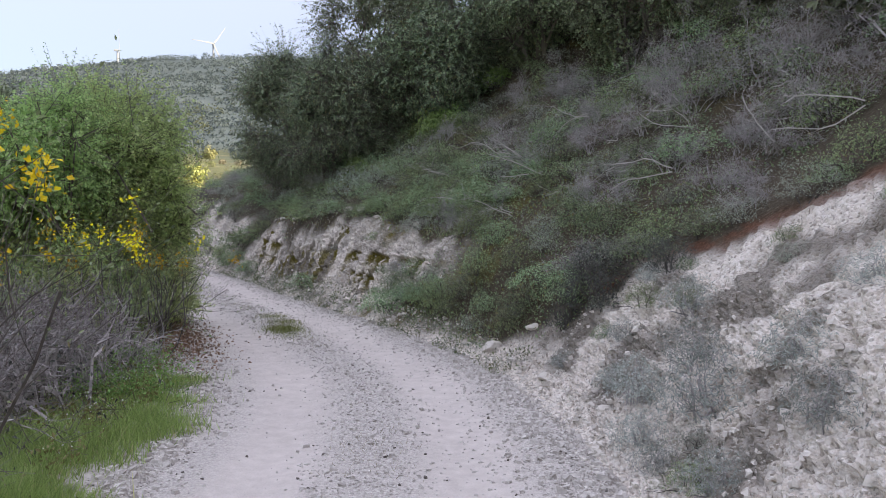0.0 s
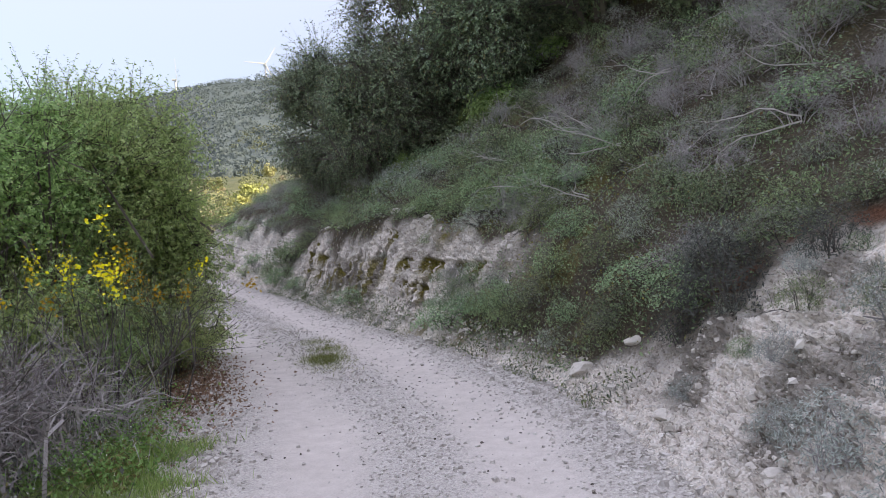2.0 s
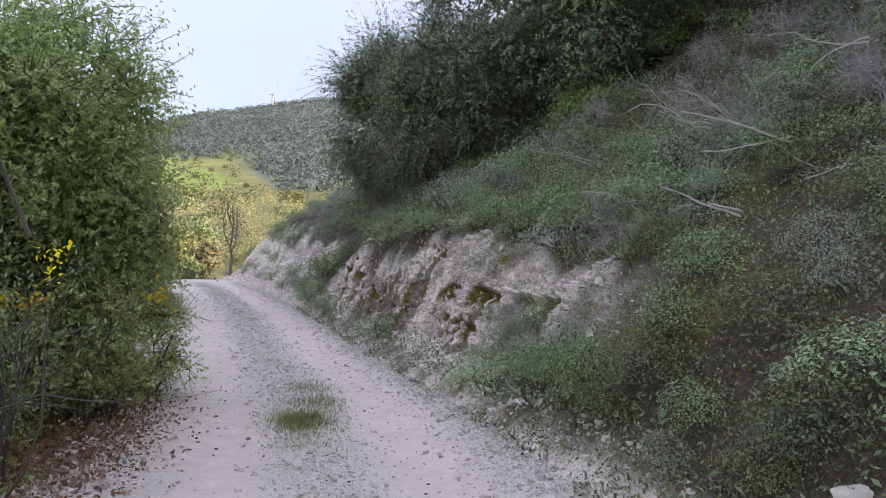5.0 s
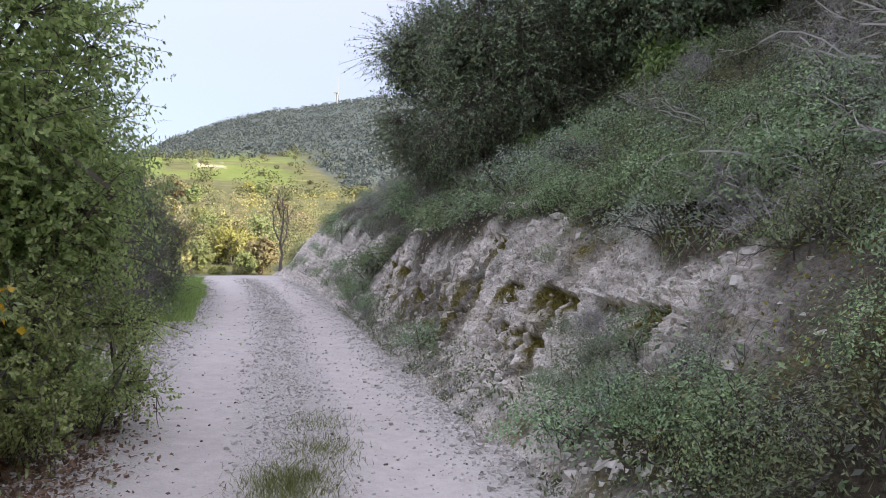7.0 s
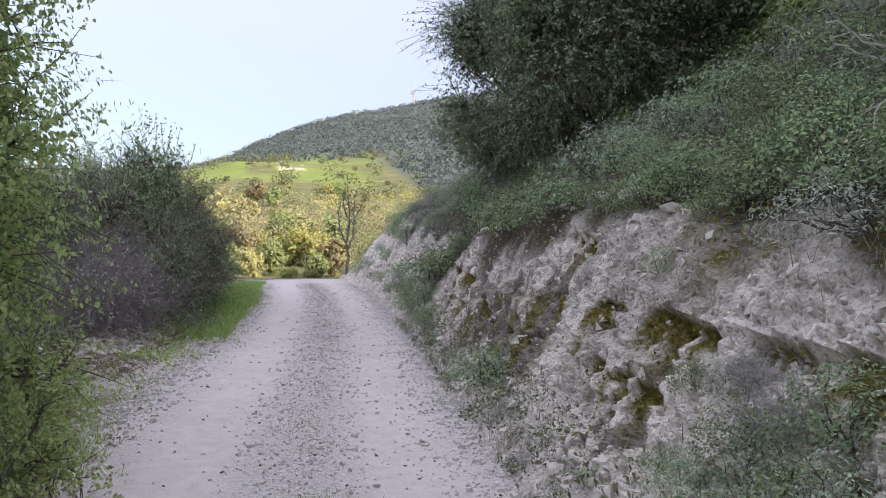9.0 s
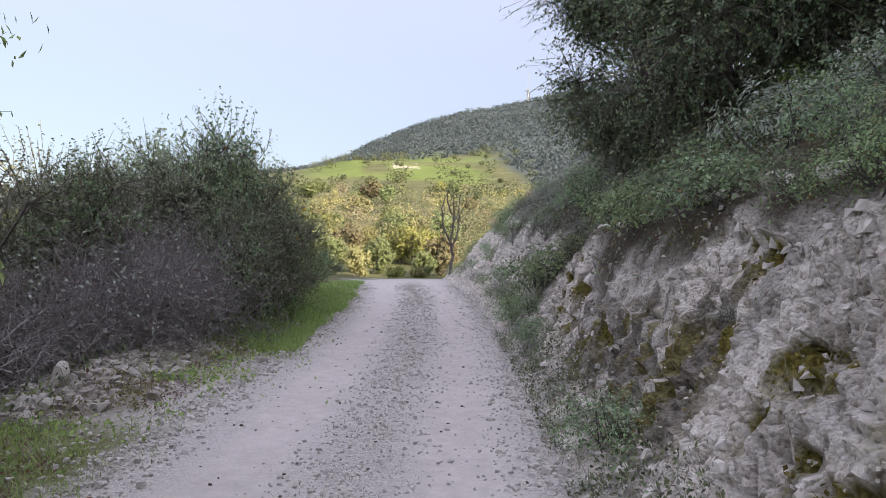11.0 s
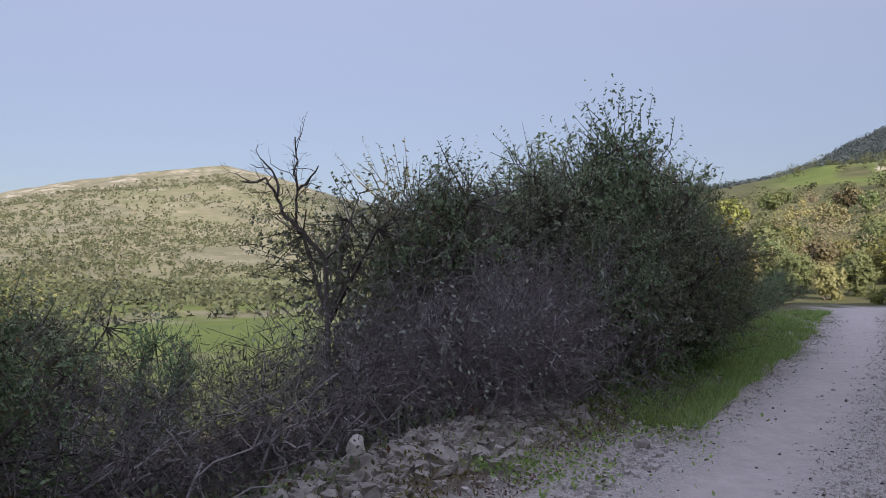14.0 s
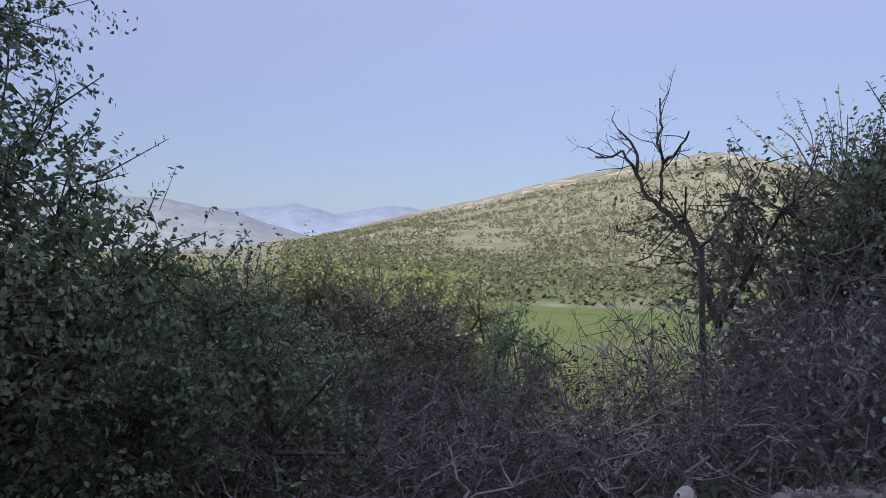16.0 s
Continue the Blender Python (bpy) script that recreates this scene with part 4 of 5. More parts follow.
KINDS = slope_kinds(rng, 2.9, .54)
KINDS["dark"] = shrub("dark_shrub", "dark grey dense heath-like shrub", rng, .42, .5, LEAF_DARK, 2600, .03, stems=12, aspect=.3)
FAR_KINDS = slope_kinds(rng, 1.4, .84)
KINDS.update({"far_" + k: v for k, v in FAR_KINDS.items()})
spots = []
S, D = [], []
while len(S) < 330:
    s, d = rng.uniform(8.2, 43), rng.uniform(1.95, 9.5)
    if rng.uniform() < (d - 6) * 0.15:
        continue
    if float(rocky(np.array([s]), np.array([d]))[0]) > 0.3:
        continue
    if any((s - a) ** 2 + (d - b) ** 2 < (0.42 + 0.03 * max(0, s - 15)) ** 2 for a, b in zip(S, D)):
        if rng.uniform() > 0.02:
            continue
    S.append(s), D.append(d)
for _ in range(26):
    s, d = rng.uniform(10, 15.5), rng.uniform(2.4, 4.2)
    if float(rocky(np.array([s]), np.array([d]))[0]) < 0.3 and s < 12 + 3 * (d > 3.2):
        S.append(s), D.append(d)
P = on_bank(np.array(S), np.array(D))
for s, d, p in zip(S, D, P):
    u = rng.uniform()
    greyish = 0.5 + 0.5 * math.sin(s * 0.9 + d * 0.8)
    which = ("bare" if u < .5 else "bare2") if rng.uniform() < 0.05 + 0.14 * greyish * (d > 3.2) else rng.choice(["lentisk", "lentisk2", "olive", "grey2", "olive", "lentisk", "grey"])
    spots.append((which if s < 17.5 and d < 6.5 else 'far_' + str(which), p, .72 if s < 12 and d < 4.5 else .9))
spots.append(("dark", on_bank(8.55, 2.9)[0], 1.0))
scatter(KINDS, spots, rng, 0.75, 1.45)


# tall bare thickets and small evergreens higher on the slope
rng = np.random.default_rng(31)
tall = shrub("bare_thicket", "tall leafless grey thicket on the upper slope", rng, .75, .95, LEAF_GREY, 150, .035, TWIG_GREY, 10, group="bare thickets", levels=3, brush=1400)
SPOTS = [(8.6, 6.2, 1.2), (9.8, 6.9, 1.2), (8.0, 7.2, 1.5), (10.6, 5.6, .8), (7.6, 6.6, 1.1), (11.8, 7.8, 1.1), (9.4, 4.9, .7), (12.4, 4.8, .6), (14.8, 7.4, .9), (9.0, 5.6, .8), (10.2, 6.2, .9), (11.2, 6.6, .9), (8.6, 4.6, .6), (10.0, 4.5, .55), (11.4, 5.2, .6), (12.6, 6.2, .8), (13.6, 5.6, .6), (9.6, 7.6, 1.2), (6.2, 6.9, 1.5), (7.0, 7.8, 1.6), (26.5, 4.4, .8), (29, 4.6, .7), (31.5, 4.9, .7), (34, 4.9, .7), (36.5, 4.7, .7)]
for k, (s, d, size) in enumerate(SPOTS):
    p = on_bank(s, d)[0]
    if k:
        copy_at(tall, p, k * 1.7, size)
    else:
        put(tall, p, 0.3, size)
fresh = shrub("bright_green_bush", "bright green broad-leaved bush among darker scrub", rng, .65, .75, LEAF_BRIGHT, 2200, .08, group="bright bushes", stems=9)
for k, (x, y, size) in enumerate([(.0, 19.8, 1.0), (.15, 20.5, 1.05), (-.4, 20.9, .9), (1.5, 20.9, .9), (-2.4, 21.6, .8)]):
    s1, d1 = corridor(np.array([x]), np.array([y]))
    p = on_bank(s1, d1 + toe_in(s1))[0]
    if k:
        copy_at(fresh, p, k * 2.0, size)
    else:
        put(fresh, p, 0.4, size)
herb = shrub("pale_herb", "pale grey-green feathery herb growing in the chalk scree", rng, .36, .34, LEAF_SILVER, 2600, .032, TWIG_GREY, stems=14, aspect=.16, group="herbs in the scree")
HERBS = [(5.4, 2.5, 1.5), (6.3, 2.35, 1.3), (6.7, 3.0, 1.2), (5.7, 2.1, 1.1), (7.3, 2.6, .8), (4.9, 2.9, 1.3), (7.7, 3.1, .7), (4.6, 2.2, 1.0), (5.0, 3.5, 1.0), (8.0, 2.2, .7), (4.2, 2.7, 1.2), (6.0, 2.7, 1.3), (6.9, 2.3, .9), (5.2, 2.05, .8)]
for k, (s, d, size) in enumerate(HERBS):
    p = on_bank(s, d)[0]
    if k:
        copy_at(herb, p, k * 1.3, size * .8)
    else:
        put(herb, p, 0.0, size)
copy_at(KINDS["dark"], on_bank(8.15, 2.75)[0], 1.0, 1.35)
copy_at(KINDS["dark"], on_bank(8.5, 2.5)[0], 2.0, .8)
for k in range(18):
    dd = 2.3 + k * .21
    copy_at(KINDS[("olive", "lentisk", "grey", "bare", "grey2", "lentisk2")[k % 6]], on_bank(9.9 - 1.15 * (dd - 2) + .25 * math.sin(k * 2.3), dd)[0], k * 1.1, .62 + .25 * math.sin(k * 1.7) ** 2)
# leafy bushes at the foot of the rock
FOOT = [("olive", 13.2, 2.27, 0.51), ("lentisk2", 12.2, 2.32, 0.59), ("grey2", 11.2, 2.47, 0.64), ("lentisk", 10.3, 2.42, 0.59), ("lentisk", 24.6, 2, 1), 
        ("olive", 25.4, 2.05, 1), ("lentisk2", 24, 2.2, 0.8), ("grey", 23.2, 1.95, 0.6), ("lentisk", 25, 2.35, 1.1), ("grey2", 26, 2.2, 0.8), ("grey", 27.6, 2.1, 0.9), ("olive", 29.2, 2, 0.7), ("grey", 34, 2.1, 0.8), ("olive", 37.5, 2.1, 1),
        ("lentisk", 14, 2.22, 0.34), ("grey2", 14.7, 1.8, 0.35), ("bare", 15.4, 1.8, 0.3), ("olive", 15.9, 1.85, 0.3), ("grey2", 16.5, 1.85, 0.35), ("grey", 17.2, 1.8, 0.3), ("lentisk2", 17.8, 1.85, 0.3), ("grey2", 18.6, 1.85, 0.3), ("grey", 19.6, 1.85, 0.35), ("olive", 21, 1.85, 0.4),
        ("olive", 15.2, 2.75, 0.35), ("grey", 17, 2.55, 0.3), ("lentisk", 19.4, 2.8, 0.4), ("grey2", 20.6, 2.5, 0.35)]
FOOT += [("lentisk", 13.1, 2.52, 0.72), ("grey2", 13.5, 2.3, 0.7), ("bare", 13.7, 2.52, 0.51), ("lentisk", 12.6, 2.27, 0.68), ("bare2", 12.9, 2.3, 0.7), ("lentisk", 13.5, 2.37, 0.64), ("grey", 13.9, 2.52, 0.51), ("lentisk", 14.2, 2.47, 0.42), ("olive", 13, 2.32, 0.59), ("bare", 13.4, 2.45, 0.6), ("grey2", 12.8, 2.3, 0.8), ("lentisk2", 13.7, 2.22, 0.51), ("grey", 12.2, 2.52, 0.68), ("olive", 11.6, 2.27, 0.59), ("lentisk", 11.9, 2.4, 0.8)]
FOOT += [(("far_grey", "far_olive", "far_bare", "far_lentisk")[k % 4], 25.2 + 13 * ((k * .618) % 1), 2.05 + 1.1 * ((k * .414) % 1), .5 + .4 * ((k * .732) % 1)) for k in range(20)]
FOOT += [("grey", 22, 1.9, 0.6), ("lentisk", 22.6, 2, 0.7), ("dark", 7.7, 3.3, 0.9), ("olive", 7.4, 2.9, 0.5)]
FOOT += [(("grey", "olive", "grey2", "lentisk")[k % 4], 4.4 + 3.9 * ((k * .618) % 1), 1.95 + 2.6 * ((k * .414) % 1), .3 + .18 * ((k * .732) % 1)) for k in range(12)]
for k, (kind, s, d, size) in enumerate(FOOT):
    copy_at(KINDS[kind], on_bank(s, d)[0] - np.array([0, 0, .04]), k * 2.1, size)


# bleached fallen branches on the slope
def fallen_branch(s, d, seed, length, rz):
    r = np.random.default_rng(seed)
    root = thing("fallen_branch", "bleached dead branch lying over the scrub", "branch", "dead branches")
    segs, _, _ = grow(r, [((0, 0, .35), (1, 0, .12)), ((0, 0, .3), (.8, .5, .2))], 2, length, .011, 4, .5, -.10, .25, .6, 6, .5)
    part("branchwork", sheet("branchwork", wood(segs, r), BLEACHED), root)
    put(root, on_bank(s, d)[0], rz)


for args in ((11.6, 4.3, 1, .9, 2.6), (12.6, 4.6, 2, .8, 3.4), (10.6, 3.9, 3, .8, 1.2), (9.0, 4.4, 4, .9, 2.2), (8.3, 5.2, 6, .9, .8), (13.4, 4.9, 7, .9, 2.9), (7.6, 5.6, 8, .9, 1.6),
             (9.6, 5.4, 9, .8, 3.0), (10.8, 5.0, 10, .8, .4), (12.0, 5.6, 11, .8, 2.2), (14.6, 4.2, 12, .7, 3.3), (11.0, 3.3, 13, .6, 1.9), (12.8, 3.6, 14, .6, 2.5)):
    fallen_branch(*args)

# ---- the thickets on the valley side ----
rng = np.random.default_rng(41)
bramble = shrub("bramble_thicket", "tangled leafless brown bramble thicket on the verge", rng, .95, 1.15, LEAF_DARK, 700, .04, TWIG_DARK, 15, group="brambles", levels=3, brush=2600, cane_mat=TWIG_GREY, cane=1.15)
grey_bramble = shrub("bramble_thicket", "dense grey leafless thorn thicket with few leaves", rng, 1.0, 1.25, LEAF_GREY, 900, .04, TWIG_LILAC, 14, group="brambles", levels=3, brush=4800, cane_mat=TWIG_GREY)
hedge_bush = tree("hedge_bush", "tall grey-green hedge bush with upright shoots", rng, 2.6, 1.25, LEAF_SILVER_OLIVE, 17000, .030, .03, (0, 0), -.05, 0, "hedge bushes", 5, 42, "shrub", 10, shoots=.10, show=.8)
field_bush = tree("hedge_bush", "tall olive-green bush behind the hedge", rng, 2.6, 1.25, LEAF_FIELD, 34000, .034, .03, (0, 0), -.05, 0, "hedge bushes", 5, 60, "shrub", 10, show=.2)
dark_bush = tree("hedge_bush", "dense dark green bush in the hedge", rng, 1.9, 1.1, LEAF_LENTISK, 12000, .033, .03, (0, 0), -.05, 0, "hedge bushes", 5, 30, "shrub", 8, show=.5)


wild_olive = tree("wild_olive", "silvery olive-green bush with upright shoots over the hedge", rng, 2.6, 1.2, LEAF_SILVER_OLIVE, 9000, .055, .03, (0, 0), -.05, 0, "hedge bushes", 5, 38, "shrub", 12, shoots=.3, show=.8)
verge_bush = tree("verge_bush", "bright yellow-green leafy bush under the verge tree", rng, 1.7, .95, LEAF_VERGE, 12000, .032, .02, (0, 0), -.08, .1, "bushes on the verge", 5, 30, "shrub", 9, show=.3)
canes = shrub("bramble_canes", "pale grey arching leafless canes at the edge of the brambles", rng, .8, .75, LEAF_DARK, 60, .03, TWIG_GREY, 13, group="brambles", levels=2, brush=700, cane_mat=CANE, cane=1.35, flat=.25)


def lot(ob, rows, first=True):
    for k, (x, y, size, squash) in enumerate(rows):
        p = (x, y, float(on_ground(x, y)[0]) - 0.05)
        if k == 0 and first:
            put(ob, p, x * 3, size, squash)
        else:
            copy_at(ob, p, x * 7 + y, size, squash)


lot(verge_bush, [(-5.1, 9.9, 1.0, 1.0), (-5.0, 11.4, .8, .9), (-5.6, 12.2, .9, .9), (-5.6, 10.7, 1.3, 1.0), (-4.7, 10.7, .7, .8), (-6.1, 13.9, .8, .9), (-4.85, 13.3, .8, 1.0), (-4.75, 12.2, .9, 1.1)])
lot(canes, [(-3.85, 8.1, 1.3, 1.3), (-3.95, 7.2, 1.3, 1.3), (-3.75, 8.9, .9, 1.0), (-4.2, 8.7, 1.0, 1.0), (-4.1, 6.0, 1.2, 1.2), (-4.4, 8.2, 1.3, 1.5)])
lot(bramble, [(-4.2, 5.4, 1.15, 1.1), (-4.25, 6.9, 1.2, 1.1), (-4.4, 8.1, 1.05, 1.0), (-4.6, 6.0, 1.2, 1), (-4.9, 7.4, 1.2, 1), (-4.7, 9.3, .7, .9), (-8.3, 12.2, 1.2, 1.1), (-9.0, 13.4, 1.3, 1.1), (-9.3, 14.6, 1.2, 1.0), (-9.7, 15.9, 1.15, 1.0), (-10.1, 17.1, 1.3, 1.05), (-10.4, 14.9, 1.25, 1.05), (-8.7, 15.2, 1.1, .95), (-9.3, 16.8, 1.1, .95), (-10.9, 16.4, 1.1, 1.0)])
lot(grey_bramble, [(-9.9, 18.7, 1.2, 1.15), (-10.1, 19.5, 1.2, 1.15), (-11.0, 20.6, 1.3, 1.2), (-10.4, 18.0, 1.35, 1.2), (-10.8, 19.4, 1.5, 1.25), (-5.0, 8.6, 1.1, 1)])
lot(hedge_bush, [(-12.0, 20.6, 1.38, 1.1), (-12.8, 22.2, 1.55, 1.12), (-13.3, 23.7, 1.25, 1.1), (-12.1, 18.75, 1.55, 1.05), (-11.5, 13.0, 1.21, 1.05), (-12.2, 14.4, 1.2, 1.0), (-10.6, 11.0, 1.26, 1.0), (-8.6, 10.4, 0.84, 1.0), (-12.1, 21.8, 1.35, 1.15), (-13.4, 20.4, 1.42, 1.1), (-10.8, 21.2, .95, 1.1), (-11.3, 22.6, 1.05, 1.1)])
lot(field_bush, [(-14.4, 25.1, 1.5, 1.05), (-15.3, 26.7, 1.25, 1.0), (-13.7, 25.2, 1.0, 1.0), (-16.5, 28.2, 1.0, 1.0), (-11.9, 11.8, 1.25, 1.0), (-14.6, 10.4, 1.65, 1.02), (-15.0, 12.4, 1.65, 1.02), (-13.2, 13.2, 1.3, 1.0), (-17.2, 10.6, 1.75, 1.05), (-13.6, 8.8, 1.5, 1.05), (-18.0, 13.6, 1.85, 1.0), (-12.4, 10.2, 1.42, 1.0), (-18.0, 30.0, .9, 1.0)])
lot(wild_olive, [(-12.9, 21.6, 1.35, 1.05), (-12.2, 23.0, 1.0, 1.1), (-13.4, 22.6, 1.2, 1.05), (-12.6, 19.8, 1.2, 1.0)])
lot(dark_bush, [(-12.3, 23.3, 1.05, 1.2), (-10.4, 20.9, .9, 1.2), (-11.4, 22.7, .95, 1.2), (-11.6, 21.9, 1.5, 1.3), (-11.3, 19.2, 1.3, 1.2), (-14.4, 26.3, .9, 1.0), (-7.6, 12.4, 1.0, 1), (-10.2, 14.0, .9, 1.0), (-11.4, 15.85, .62, 1.55), (-15.6, 28.2, .6, .9), (-16.8, 30.2, .6, .8), (-18.2, 32.2, .6, .8), (-19.6, 34.4, .7, .8), (-21.0, 36.6, .8, .8), (-9.3, 12.2, .9, .9), (-7.4, 13.7, .95, 1.0), (-8.1, 13.2, 1.4, 1.1), (-8.6, 14.4, 1.0, 1.0), (-12.6, 24.3, 1.1, 1.2), (-5.4, 8.8, .9, 1.0)])


# yellow-flowered broom
def broom(x, y, h, seed, lean, n_flowers, label):
    r = np.random.default_rng(seed)
    root = thing("broom_bush", label, "shrub", "flowering broom")
    starts = [((r.normal() * .1, r.normal() * .1, -.1), (lean[0] + r.normal() * .4, lean[1] + r.normal() * .4, 1)) for _ in range(14)]
    segs, ends, ways = grow(r, starts, 2, h * .55, .012, 3, .4, .1, .15, .6, 4, .5)
    part("branchwork", sheet("branchwork", wood(segs, r), TWIG_BROWN), root)
    k = r.integers(0, len(ends), 1500)
    part("foliage", sheet("foliage", leaves(ends[k] + r.normal(size=(1500, 3)) * .05, .035, r, .35, out=ways[k]), LEAF_OLIVE), root)
    top = ends[ends[:, 2] > np.quantile(ends[:, 2], .72)]
    sprays = top[r.integers(0, len(top), 14)]
    pts = sprays[r.integers(0, 14, n_flowers)] + r.normal(size=(n_flowers, 3)) * np.array([.05, .05, .07])
    part("blossom", sheet("blossom", leaves(pts, .036, r, .9, out=None), PETAL), root, "clusters of bright yellow blossom")
    put(root, (x, y, float(on_ground(x, y)[0])), 0)


broom(-2.72, 4.2, 3.1, 5, (.24, -.05), 620, "tall broom with bright yellow blossom over the brambles")
broom(-4.0, 9.0, 2.1, 6, (.1, 0), 360, "broom bush with scattered yellow blossom beside the tree")
broom(-3.9, 10.2, 1.9, 7, (.1, 0), 330, "broom bush with scattered yellow blossom beside the tree")
broom(-11.7, 23.0, 2.3, 8, (.2, 0), 160, "broom bush with a few yellow flowers in the hedge")
broom(-4.6, 8.0, 2.2, 9, (.2, .1), 260, "broom bush with scattered yellow blossom behind brambles")

# bare trees: one crooked in the hedge, one at the cutting's end
def bare_tree(x, y, z, limbs, seed, thick, label, twig=.26, levels=1):
    """limbs: polylines of (across, up) in metres from the root, which twigs grow from."""
    r = np.random.default_rng(seed)
    root = thing("bare_tree", label, "tree")
    for number, line in enumerate(limbs):
        P = np.array([(r.normal() * .04, u, h) for u, h in line])
        fine = np.vstack([P[:-1] * (1 - t) + P[1:] * t for t in (0, .34, .67)]).reshape(3, -1, 3).transpose(1, 0, 2).reshape(-1, 3)
        P = np.vstack([fine, P[-1:]]) + r.normal(size=(len(fine) + 1, 3)) * .012
        w = np.linspace(thick * (1 if number == 0 else .55), thick * .22, len(P))
        segs = np.hstack([P[:-1], P[1:], w[:-1, None], w[1:, None]])
        limb = part("trunk" if number == 0 else "limb", sheet("limb", tubes(segs), BARK), root)
        high = [k for k in range(len(P) // 3, len(P) - 1)]
        starts = [(P[k], (P[k + 1] - P[k]) / np.linalg.norm(P[k + 1] - P[k]) + r.normal(size=3) * .8) for k in high]
        twigs, _, _ = grow(r, starts, levels, twig, thick * .16, 3, .8, .1, .3, .6, 3, .5)
        part("twigs", sheet("twigs", wood(twigs, r, .003), BARK), limb)
    put(root, (x, y, z), 0)


g = float(on_ground(-10.7, 17.15)[0])
bare_tree(-10.7, 17.15, g, [[(.35, -.2), (.3, 1.7 - g), (.0, 2.0 - g), (-.14, 2.15 - g), (-.23, 2.33 - g), (-.35, 2.52 - g), (-.55, 2.47 - g)],
                            [(-.05, 2.05 - g), (-.02, 2.2 - g), (-.02, 2.43 - g), (-.07, 2.57 - g), (-.03, 2.75 - g), (-.06, 2.95 - g)],
                            [(-.02, 2.43 - g), (.1, 2.5 - g), (.19, 2.66 - g)], [(-.23, 2.33 - g), (-.25, 2.55 - g), (-.38, 2.7 - g)],
                            [(.28, 1.75 - g), (.5, 2.0 - g), (.62, 2.3 - g)]], 3, .035, "small leafless crooked tree standing out of the hedge")
p = on_bank(41.0, 1.95)[0]
bare_tree(p[0], p[1], p[2], [[(0, -.2), (.15, .7), (.0, 1.3), (.25, 1.9), (.15, 2.6), (.3, 3.2)], [(.1, 1.0), (.6, 1.6), (.75, 2.2), (1.1, 2.6)], [(.0, 1.2), (-.5, 1.8), (-.65, 2.5), (-.5, 3.0)], [(.2, 1.8), (.7, 2.4), (.75, 3.0)], [(.15, 2.3), (-.2, 2.8), (-.15, 3.3)]], 12, .085, "leafless brown tree at the end of the cutting", .55, 2)


# ---- woods and fields in the distance ----
rng = np.random.default_rng(51)
def polar(a, r):
    a = np.radians(a)
    return POLE[0] - np.sin(a) * r, POLE[1] + np.cos(a) * r


ROUND = ("field_tree", "round sunlit bush-like tree in the valley woods", LEAF_ROUND, 1.5)
GOLD = ("field_tree", "yellow-green sunlit tree in the valley woods", LEAF_YELLOW, 1.6)
BROWN = ("field_tree", "brownish half-bare tree in the valley woods", LEAF_SUNNY, 1.4)


def woods(n_leaves, leaf, rows, rng):
    """One tree of each sort, then copies of it. Rows: sort, azimuth, distance, size."""
    made = {}
    for sort, a, r, size in rows:
        x, y = polar(np.array([a]), np.array([r]))
        p = (x[0], y[0], float(on_ground(x, y)[0]) - .1)
        name, label, mat, radius = sort
        if label in made:
            copy_at(made[label], p, a * 5 + r, size, rng.uniform(.8, 1.1))
        else:
            made[label] = put(tree(name, label, rng, 2.9, radius, mat, n_leaves, leaf, .08, (0, 0), .02, 0, "trees beyond the track", 2, 22, show=.1), p, a, size)


rows = [(ROUND, 34.8, 50, 1.0), (GOLD, 31.8, 58, 1.35), (GOLD, 33.0, 60, 1.2), (BROWN, 29.6, 48, 1.1), (ROUND, 31.0, 46, .7), (GOLD, 33.3, 44, .45), (GOLD, 31.5, 43, .4), (BROWN, 36.5, 47, .8), (ROUND, 38.5, 52, 1.0), (BROWN, 37.2, 60, 1.2),
        (ROUND, 40.0, 64, 1.2), (BROWN, 42.0, 58, 1.1), (GOLD, 35.8, 70, 1.1), (ROUND, 33.6, 74, 1.4), (BROWN, 31.0, 72, 1.4), (ROUND, 29.5, 66, 1.4), (GOLD, 39.0, 78, 1.2)]
woods(9000, .11, rows, rng)
SORTS = (ROUND, ROUND, GOLD, BROWN)
rows = []
for _ in range(56):
    r = 66 * (4.2 ** rng.uniform(0, 1))
    rows.append((SORTS[rng.integers(0, 4)], rng.uniform(14, 62), r, rng.uniform(.8, 1.5) * (1 + r / 350)))
woods(2600, .22, rows, rng)


def clumps(name, label, category, az, rad, per, spread, leaf, mat, rng, bunch=0.0, wide=0, nearer=False):
    """Far trees too many to count, each a loose clump of leaves."""
    x, y = polar(az, rad)
    some = fbm(xyz(x / (wide or rad * .06), y / (wide or rad * .06)), 4, 99) > bunch + rng.uniform(-.08, .08, len(x))
    x, y = x[some], y[some]
    z = ground_z(x, y, False)[0]
    rad = rad[some]
    n = len(x)
    size = spread * rng.uniform(.35, 1.6, n)
    fine = np.clip(rad / 140, .45, 1.5) if nearer else np.ones(n)
    k = np.repeat(np.arange(n), np.maximum((per / fine ** 1.3).astype(int), 3))
    ball = rng.normal(size=(len(k), 3))
    ball /= np.linalg.norm(ball, axis=1)[:, None]
    c = np.stack([x, y, z + size * .6], 1)
    lump = c[k] + rng.normal(size=(len(k), 3)) * 0.05
    pts = lump + ball * size[k][:, None] * (rng.uniform(.82, 1, (len(k), 1)) + .55 * (fbm(ball * 1.9 + k[:, None] * 3.1, 2, 55) - .5)[:, None]) * np.array([1, 1, .8])
    leaf = leaf * fine[k]
    me = sheet(name, leaves(pts, leaf, rng, .9, .3, 0, ball * .3, face=ball + np.array([0, 0, .25])), mat)
    tagged(new(name, me), label, category, kind="stuff")


